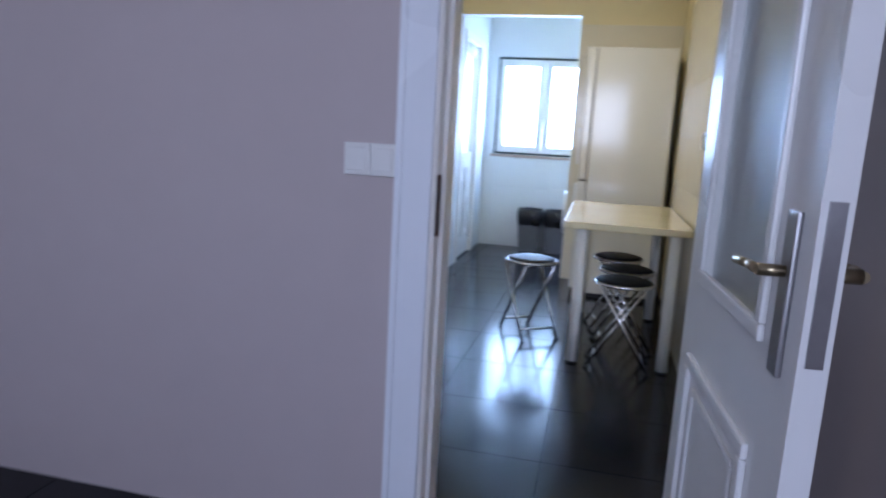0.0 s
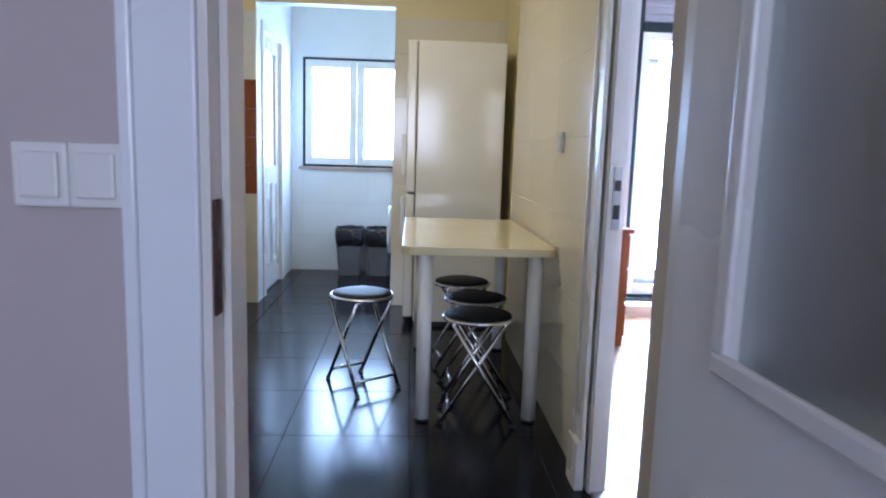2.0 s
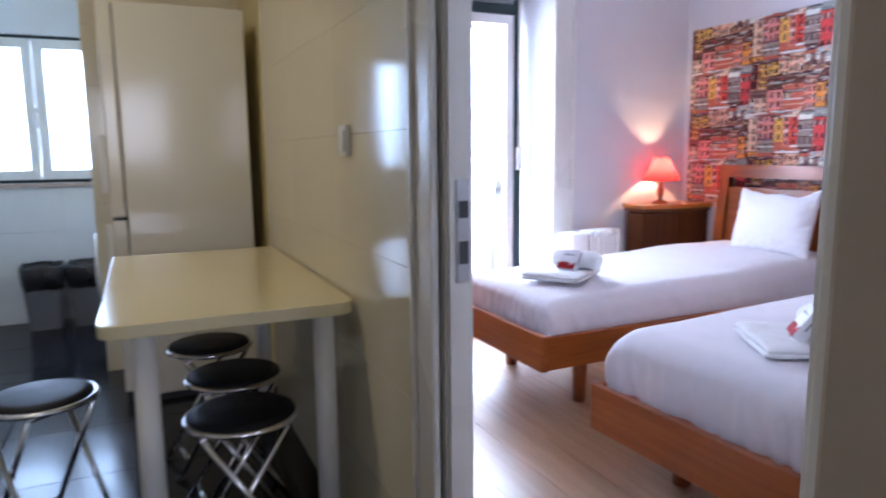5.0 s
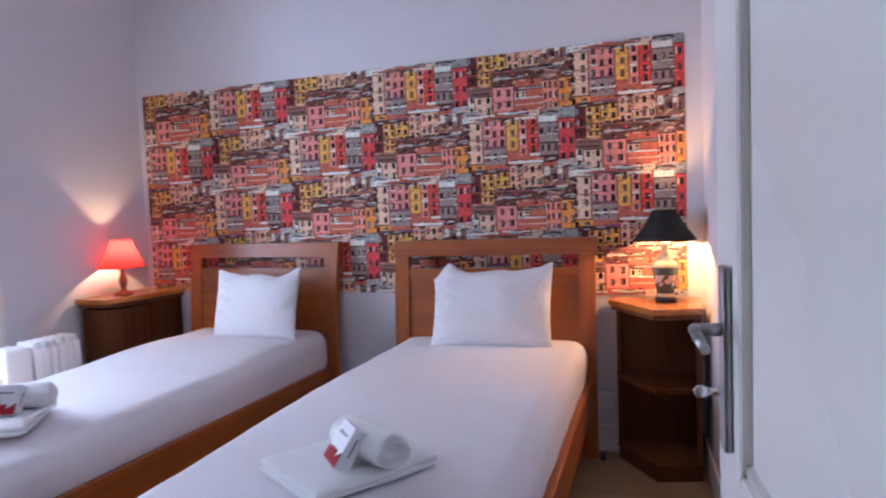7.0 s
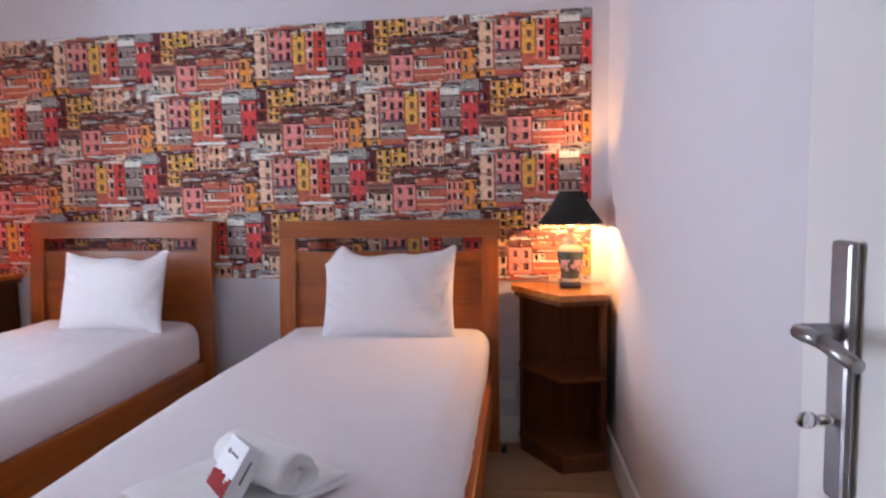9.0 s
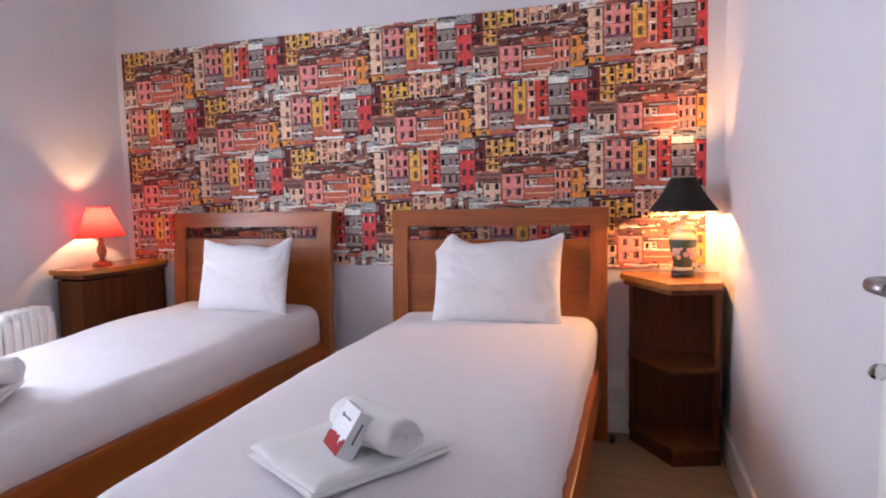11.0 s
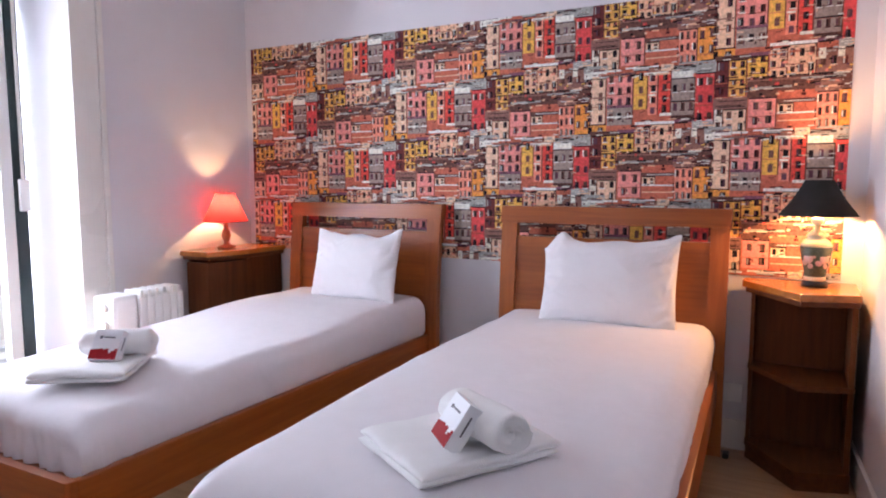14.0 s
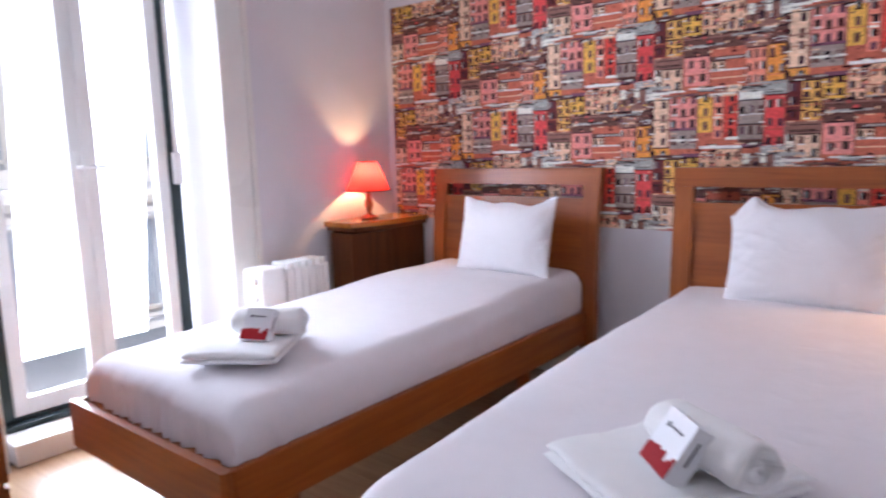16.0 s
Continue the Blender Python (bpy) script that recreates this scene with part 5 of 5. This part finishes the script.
def bin_(at, rz):
    ob = thing("waste_bin", "grey plastic bin lined with a black bag", "bin", at, rz, "waste bins")
    bm = bmesh.new()
    lo, hi = [(-0.095, -0.11), (0.095, -0.11), (0.095, 0.11), (-0.095, 0.11)], [(-0.125, -0.14), (0.125, -0.14), (0.125, 0.14), (-0.125, 0.14)]
    a = [bm.verts.new((x, y, 0)) for x, y in lo]
    b_ = [bm.verts.new((x, y, 0.40)) for x, y in hi]
    bm.faces.new(a[::-1])
    for i in range(4):
        bm.faces.new((a[i], a[(i + 1) % 4], b_[(i + 1) % 4], b_[i]))
    bmesh.ops.bevel(bm, geom=[e for e in bm.edges if abs(e.verts[0].co.z - e.verts[1].co.z) > 0.1], offset=0.02, segments=3, affect="EDGES")
    part("bucket", bm, M["grey_bin"], ob)
    bm = bmesh.new()
    k, rings = 48, []
    for f, z in ((0.985, 0.27), (1.05, 0.29), (1.07, 0.36), (1.06, 0.415), (0.97, 0.43), (0.90, 0.40), (0.6, 0.30)):
        ring = []
        for i in range(k):
            t_ = 2 * math.pi * i / k
            c, s_ = math.cos(t_), math.sin(t_)
            q = (abs(c) ** 6 + abs(s_) ** 6) ** (-1 / 6)
            w_ = 0.1225 if z > 0.3 else 0.118
            wob = 1 + 0.02 * noise.noise(Vector((c * 5 + at[0] * 9, s_ * 5, z * 12)))
            ring.append(bm.verts.new((w_ * q * c * f * wob, 0.137 * q * s_ * f * wob, z + 0.012 * noise.noise(Vector((c * 4, s_ * 4, at[0] * 7))))))
        rings.append(ring)
    for lo_, hi_ in zip(rings, rings[1:]):
        for i in range(k):
            bm.faces.new((lo_[i], lo_[(i + 1) % k], hi_[(i + 1) % k], hi_[i]))
    bm.faces.new(rings[-1])
    part("bin_bag", bm, M["bag"], ob, "black bag folded over the rim", smooth=True)


bin_((-0.245, 7.12, 0), 3)
bin_((0.025, 7.125, 0), -3)

# Unseen fitting, made up to carry the added kitchen lamp.
cl = thing("ceiling_light", "round white ceiling light, unseen and assumed, switched on", "ceiling light", (-0.30, 4.3, CEIL))
part("rose", lathe(bmesh.new(), [(0.19, -0.03), (0.20, -0.02), (0.20, -0.0005)]), M["plastic"], cl, smooth=True)
part("diffuser", lathe(bmesh.new(), [(0.05, -0.112), (0.12, -0.10), (0.165, -0.07), (0.18, -0.0305)]), M["lamp_glass"], cl, "lit white glass diffuser", smooth=True)

# low cabinet by the doorway with a beige top
lc = thing("base_cabinet", "white kitchen base cabinet beside the doorway", "cabinet", (-0.80, HY1 + 0.005, 0))
part("body", boxes((0.0, 0.565, 0.01, 0.915, 0.10, 0.855), bevel=0.002), M["laminate_white"], lc)
part("plinth", boxes((0.02, 0.52, 0.02, 0.89, 0.0, 0.0995)), M["laminate_white"], lc)
for y0 in (0.02, 0.47):
    d_ = part("cabinet_door", boxes((0.5655, 0.583, y0, y0 + 0.44, 0.11, 0.845), bevel=0.003), M["laminate_white"], lc)
    part("finger_grip", boxes((0.5832, 0.590, y0 + 0.02, y0 + 0.42, 0.815, 0.840), bevel=0.002), M["laminate_white"], d_)
wt = solid("worktop", boxes((-0.815, -0.205, HY1 + 0.003, 3.075, 0.8555, 0.902), bevel=0.008), M["worktop"], "beige worktop with a rounded edge", "worktop")

# run of units along the far left wall, with the cooker
FX = -0.985
un = thing("drawer_unit", "white kitchen drawer unit with bow handles", "cabinet", (-1.60, 4.35, 0))
part("body", boxes((0.0, 0.60, 0.0, 0.70, 0.10, 0.858)), M["worktop"], un, "beige cabinet sides")
part("plinth", boxes((0.02, 0.56, 0.01, 0.69, 0.0, 0.0995)), M["laminate_white"], un)
for k, (z0, z1) in enumerate(((0.12, 0.40), (0.41, 0.63), (0.64, 0.85))):
    d_ = part("drawer_front", boxes((0.6005, 0.62, 0.01, 0.69, z0, z1), bevel=0.004), M["laminate_white"], un)
    bm = bmesh.new()
    zc = (z0 + z1) / 2 + 0.02
    tube(bm, (0.62, 0.27, zc), (0.645, 0.285, zc), 0.006)
    tube(bm, (0.645, 0.285, zc), (0.645, 0.415, zc), 0.007)
    tube(bm, (0.645, 0.415, zc), (0.62, 0.43, zc), 0.006)
    part("handle", bm, M["brushed"], d_, "bow handle")
ck = thing("cooker", "built-in black glass oven with a gas hob above", "cooker", (-1.60, 5.06, 0))
part("body", boxes((0.0, 0.60, 0.0, 0.62, 0.10, 0.858)), M["black"], ck)
part("oven_door", boxes((0.6005, 0.622, 0.015, 0.605, 0.24, 0.70), bevel=0.004), M["black_gloss"], ck, "black glass oven door")
part("oven_handle", tube(bmesh.new(), (0.648, 0.05, 0.665), (0.648, 0.57, 0.665), 0.009), M["brushed"], ck)
for y in (0.10, 0.52):
    part("handle_post", tube(bmesh.new(), (0.62, y, 0.665), (0.648, y, 0.665), 0.006), M["brushed"], ck)
part("control_panel", boxes((0.6005, 0.622, 0.015, 0.605, 0.71, 0.85), bevel=0.004), M["black_gloss"], ck)
for k in range(5):
    part("knob", tube(bmesh.new(), (0.622, 0.10 + k * 0.105, 0.78), (0.642, 0.10 + k * 0.105, 0.78), 0.018, 0.016, 18), M["brushed"], ck)
part("lower_drawer", boxes((0.6005, 0.62, 0.015, 0.605, 0.105, 0.23), bevel=0.004), M["laminate_white"], ck)
part("drawer_handle", tube(bmesh.new(), (0.64, 0.24, 0.175), (0.64, 0.38, 0.175), 0.007), M["brushed"], ck)
solid("counter_top", boxes((-1.641, -0.955, 4.33, AY0 - 0.012, 0.8585, 0.90), bevel=0.006), M["laminate_white"], "pale worktop along the cooker", "worktop")
hb = thing("gas_hob", "gas hob with black pan supports on the worktop", "hob", (-1.32, 5.36, 0.9005))
part("hob_plate", boxes((-0.25, 0.25, -0.28, 0.28, 0.0, 0.010), bevel=0.003), M["black_gloss"], hb)
for x in (-0.12, 0.12):
    for y in (-0.13, 0.13):
        part("burner", lathe(bmesh.new(), [(0.04, 0.010), (0.042, 0.018), (0.028, 0.026), (0.005, 0.027)], (x, y, 0), 20), M["black"], hb, smooth=True)
        bm = bmesh.new()
        for a in range(4):
            c, s_ = math.cos(a * math.pi / 2), math.sin(a * math.pi / 2)
            tube(bm, (x + 0.025 * c, y + 0.025 * s_, 0.040), (x + 0.105 * c, y + 0.105 * s_, 0.040), 0.005, sides=6)
            tube(bm, (x + 0.105 * c, y + 0.105 * s_, 0.040), (x + 0.105 * c, y + 0.105 * s_, 0.010), 0.005, sides=6)
        part("pan_support", bm, M["black"], hb)
solid("chopping_board", boxes((-1.20, -0.965, 5.60, 5.80, 0.9005, 0.922), bevel=0.004), M["laminate_white"], "white board lying on the worktop", "board")
for x, y, r, h, mat in ((-1.42, 4.62, 0.06, 0.17, "ceramic"), (-1.50, 4.95, 0.075, 0.20, "laminate_white"), (-1.26, 4.52, 0.035, 0.15, "ceramic")):
    jar = thing("storage_jar", "pale ceramic storage jar with a lid", "jar", (x, y, 0.9005), 0, "storage jars")
    part("jar_body", lathe(bmesh.new(), [(r * 0.92, 0), (r, 0.01), (r, h * 0.8), (r * 0.95, h * 0.84)]), M[mat], jar, smooth=True)
    part("jar_lid", lathe(bmesh.new(), [(r * 1.03, h * 0.842), (r * 1.03, h * 0.92), (r * 0.5, h * 0.94), (0.012, h * 0.95), (0.014, h), (0.004, h * 1.01)]), M["laminate_white"], jar, smooth=True)
    part("jar_print", lathe(bmesh.new(), [(r * 1.003, h * 0.3), (r * 1.004, h * 0.31), (r * 1.004, h * 0.5), (r * 1.003, h * 0.51)], closed=False), M["terracotta"], jar)

# shelf with clay jugs
sh = thing("wall_shelf", "long grey-brown shelf board on wire brackets", "shelf", (-1.34, 4.0, 1.715))
part("board", boxes((0.0, 0.28, 0.0, 1.878, 0.0, 0.028), bevel=0.003), M["worktop"], sh)
for y in (0.35, 1.3):
    bm = bmesh.new()
    tube(bm, (-0.301, y, 0.014), (0.0, y, 0.014), 0.007)
    tube(bm, (-0.301, y, -0.16), (0.10, y, -0.003), 0.005)
    part("bracket", bm, M["black"], sh)
for k, (y, s_) in enumerate(((5.70, 0.8), (5.15, 1.25), (4.85, 0.9), (4.45, 1.1))):
    jg = thing("clay_jug", "small brown glazed clay jug on the shelf", "jug", (-1.16, y, 1.7435), 40 * k, "clay jugs")
    part("jug_body", lathe(bmesh.new(), [(0.035 * s_, 0), (0.05 * s_, 0.02 * s_), (0.058 * s_, 0.06 * s_), (0.045 * s_, 0.10 * s_), (0.030 * s_, 0.125 * s_), (0.040 * s_, 0.15 * s_)]), M["terracotta"], jg, smooth=True)
    bm = bmesh.new()
    pts = [(0.043 * s_, 0, 0.135 * s_), (0.078 * s_, 0, 0.125 * s_), (0.082 * s_, 0, 0.08 * s_), (0.055 * s_, 0, 0.055 * s_)]
    for a, c in zip(pts, pts[1:]):
        tube(bm, a, c, 0.006 * s_, sides=8)
    part("jug_handle", bm, M["terracotta"], jg)


def switch(name, label, at, rz, gangs, rocker=True, gap=0.071):
    """Square wall plates side by side. Local y points out of the wall."""
    ob = thing(name, label, "switch" if rocker else "socket", at, rz)
    for k in range(gangs):
        x = k * gap - (gangs - 1) * gap / 2
        p = part("cover_plate", boxes((x - 0.035, x + 0.035, 0.0, 0.012, -0.042, 0.042), bevel=0.004), M["plastic"], ob)
        if rocker or k:
            part("rocker", boxes((x - 0.025, x + 0.025, 0.0122, 0.018, -0.030, 0.030), bevel=0.004), M["plastic"], p)
        else:
            part("socket_well", tube(bmesh.new(), (x, 0.0122, 0), (x, 0.0132, 0), 0.022, sides=20), M["grey_bin"], p)
    return ob


switch("light_switch", "double white light switch on the hall wall", (-0.158, HY0, 1.084), 180, 2)
switch("light_switch", "white light switch on the tiled kitchen wall", (KX - 0.001, 3.765, 1.183), 90, 1)
switch("wall_socket", "white socket and switch on the brown tiles", (-1.035, AY0 - 0.009, 1.113), 180, 2, rocker=False, gap=0.094)

# ---- outside ----
structure("balcony_floor", boxes((0.9, 4.2, NY + 0.37, 7.25, -0.15, -0.01), bevel=0.004), M["balcony"], "pale concrete balcony floor")
rl_ = thing("balcony_railing", "metal balcony railing with thin upright bars", "railing", (0.9, 7.18, 0))
part("top_rail", boxes((0.0, 3.3, -0.02, 0.02, 0.96, 1.0), bevel=0.004), M["plastic"], rl_)
part("bottom_rail", boxes((0.0, 3.3, -0.015, 0.015, 0.06, 0.09), bevel=0.003), M["plastic"], rl_)
part("middle_rail", boxes((0.0, 3.3, -0.012, 0.012, 0.77, 0.795), bevel=0.003), M["plastic"], rl_)
for k in range(28):
    part("bar", tube(bmesh.new(), (0.06 + k * 0.12, 0, 0.0905), (0.06 + k * 0.12, 0, 0.7695), 0.0055, sides=8), M["plastic"], rl_)
for x in (0.02, 1.65, 3.28):
    part("post", boxes((x - 0.018, x + 0.018, -0.018, 0.018, -0.0095, 0.9595), bevel=0.003), M["plastic"], rl_)

house = thing("apartment_building", "pale rendered apartment building across the courtyard", "building", (-8, 17.0, -6.0))
part("wall", boxes((0, 26, 0, 8, 0, 17.5)), M["facade"], house)
part("roof", boxes((-0.3, 26.3, -0.4, 8.3, 17.501, 17.85), bevel=0.03), M["roof"], house)
for lv in range(5):
    part("string_course", boxes((-0.02, 26.02, -0.08, -0.001, 3.25 * lv + 2.95, 3.25 * lv + 3.12), bevel=0.01), M["facade_stone"], house)
    for k in range(9):
        x = 1.1 + k * 2.8
        w_ = part("window", boxes((x - 0.12, x + 0.0, -0.06, -0.002, 3.25 * lv + 0.7, 3.25 * lv + 2.7), (x + 1.2, x + 1.32, -0.06, -0.002, 3.25 * lv + 0.7, 3.25 * lv + 2.7), (x, x + 1.2, -0.06, -0.002, 3.25 * lv + 2.6, 3.25 * lv + 2.7), (x, x + 1.2, -0.10, -0.002, 3.25 * lv + 0.62, 3.25 * lv + 0.7), (x + 0.57, x + 0.63, -0.03, -0.002, 3.25 * lv + 0.7, 3.25 * lv + 2.6)), M["facade_stone"], house)
        part("pane", boxes((x, x + 0.57, -0.012, -0.001, 3.25 * lv + 0.7, 3.25 * lv + 2.6), (x + 0.63, x + 1.2, -0.012, -0.001, 3.25 * lv + 0.7, 3.25 * lv + 2.6)), M["facade_glass"], w_)
structure("ground", boxes((-1500, 1500, -1500, 1500, -6.3, -6.0)), M["ground"], "paved courtyard ground far below")

# ---- pieces: tiles and planks ----


def tile_mesh(name, w, d, h, mat, bevel=0.0010):
    """One piece: a low block with chamfered top edges, its base in the z = 0 plane."""
    me = bpy.data.meshes.new(name)
    v = [(x, y, 0) for x, y in ((0, 0), (w, 0), (w, d), (0, d))]
    v += [(x, y, h - bevel) for x, y in ((0, 0), (w, 0), (w, d), (0, d))]
    v += [(x, y, h) for x, y in ((bevel, bevel), (w - bevel, bevel), (w - bevel, d - bevel), (bevel, d - bevel))]
    f = [(8, 9, 10, 11)]
    for a in (0, 4):
        f += [(a + i, a + (i + 1) % 4, a + 4 + (i + 1) % 4, a + 4 + i) for i in range(4)]
    me.from_pydata(v, [], f)
    me.materials.append(mat)
    return me


def lay(name, parent, m4, u0, u1, v0, v1, w, d, h, mat, pu=0.0, pv=0.0, joint=0.003, shift=0.0, holes=()):
    """Covers the rectangle u0..u1, v0..v1 of a plane with pieces on a w by d grid, cut at its borders and at holes."""
    cache = {}
    rows_ = range(math.floor((v0 - pv) / d) - 1, math.ceil((v1 - pv) / d) + 1)
    for j in rows_:
        sh_ = (shift * j) % 1.0 * w
        for i in range(math.floor((u0 - pu - sh_) / w) - 1, math.ceil((u1 - pu) / w) + 1):
            cells = [(max(u0, pu + sh_ + i * w), min(u1, pu + sh_ + (i + 1) * w), max(v0, pv + j * d), min(v1, pv + (j + 1) * d))]
            for hx0, hx1, hy0, hy1 in holes:
                nxt = []
                for a, b_, c, e in cells:
                    if b_ <= hx0 or a >= hx1 or e <= hy0 or c >= hy1:
                        nxt.append((a, b_, c, e))
                        continue
                    nxt += [(a, hx0, c, e), (hx1, b_, c, e), (max(a, hx0), min(b_, hx1), c, hy0), (max(a, hx0), min(b_, hx1), hy1, e)]
                cells = nxt
            for a, b_, c, e in cells:
                if b_ - a < 0.02 or e - c < 0.02:
                    continue
                key = (round(b_ - a - joint, 4), round(e - c - joint, 4))
                if key not in cache:
                    cache[key] = tile_mesh(name, *key, h, mat)
                ob = new(name, cache[key])
                ob.parent = parent
                ob.matrix_local = m4 @ pose(a + joint / 2, c + joint / 2, 0)


find = bpy.data.objects
flat = pose(0, 0, -0.006)
lay("floor_tile", find["floor_kitchen"], flat, -0.80, KX + 0.02, AY0 - 0.001, LY, 0.497, 0.497, 0.006, M["slate"], -0.19, 3.593)
lay("floor_tile", find["floor_kitchen"], flat, -1.64, KX - 0.004, -1.6, HY0, 0.497, 0.497, 0.006, M["slate"], -0.19, 3.593)
lay("floor_tile", find["floor_kitchen"], flat, -1.64, KX + 0.02, HY0, AY0 - 0.001, 0.497, 0.497, 0.006, M["slate"], -0.19, 3.593)
lay("floor_plank", find["floor_bedroom"], flat, KX + 0.08, WX, 2.3, NY + 0.05, 0.19, 1.25, 0.006, M["oak"], 0.98, 2.3, joint=0.0008, shift=0.37)
# wall planes: local x along the wall, local y up, local z out of the wall
east = Matrix(((0, 0, -1, KX + 0.010), (1, 0, 0, 0), (0, 1, 0, 0), (0, 0, 0, 1)))
north = Matrix(((1, 0, 0, 0), (0, 0, -1, AY0), (0, 1, 0, 0), (0, 0, 0, 1)))
north2 = Matrix(((1, 0, 0, 0), (0, 0, -1, LY), (0, 1, 0, 0), (0, 0, 0, 1)))
west = Matrix(((0, 0, 1, -1.642), (-1, 0, 0, 0), (0, 1, 0, 0), (0, 0, 0, 1)))
TT = 2.05
lay("wall_tile", find["wall_partition"], east, DY1 + 0.115, 5.03, 0, TT, 0.60, 0.30, 0.009, M["cream_tile"], 3.3, 0.0, joint=0.0004)
lay("wall_tile", find["wall_passage"], north, PX1, 0.937, 0, TT, 0.60, 0.30, 0.009, M["cream_tile"], 0.3, 0.0, joint=0.001)
lay("wall_tile", find["wall_passage"], north, -1.641, PX0, 0, 0.795, 0.40, 0.1987, 0.009, M["cream_tile"], -0.80, 0.0, joint=0.001)
lay("brown_tile", find["wall_passage"], north, -1.641, PX0, 0.795, 1.59, 0.40, 0.1987, 0.009, M["brown_tile"], -0.80, 0.795, joint=0.001)
lay("wall_tile", find["wall_passage"], north, -1.641, PX0, 1.59, TT, 0.40, 0.1987, 0.009, M["white_tile"], -0.80, 1.59, joint=0.001)
lay("wall_tile", find["wall_west"], west, -AY0 + 0.01, -3.2, 1.59, TT, 0.40, 0.1987, 0.009, M["white_tile"], -AY0, 1.59, joint=0.001)
lay("brown_tile", find["wall_west"], west, -AY0 + 0.01, -3.2, 0.905, 1.59, 0.40, 0.1987, 0.009, M["brown_tile"], -AY0, 0.795, joint=0.001)
lay("wall_tile", find["wall_lobby_north"], north2, PX0 + 0.002, KX, 0, KWZ0 - 0.031, 0.60, 0.30, 0.008, M["white_tile"], -0.7, 0.03, joint=0.001)
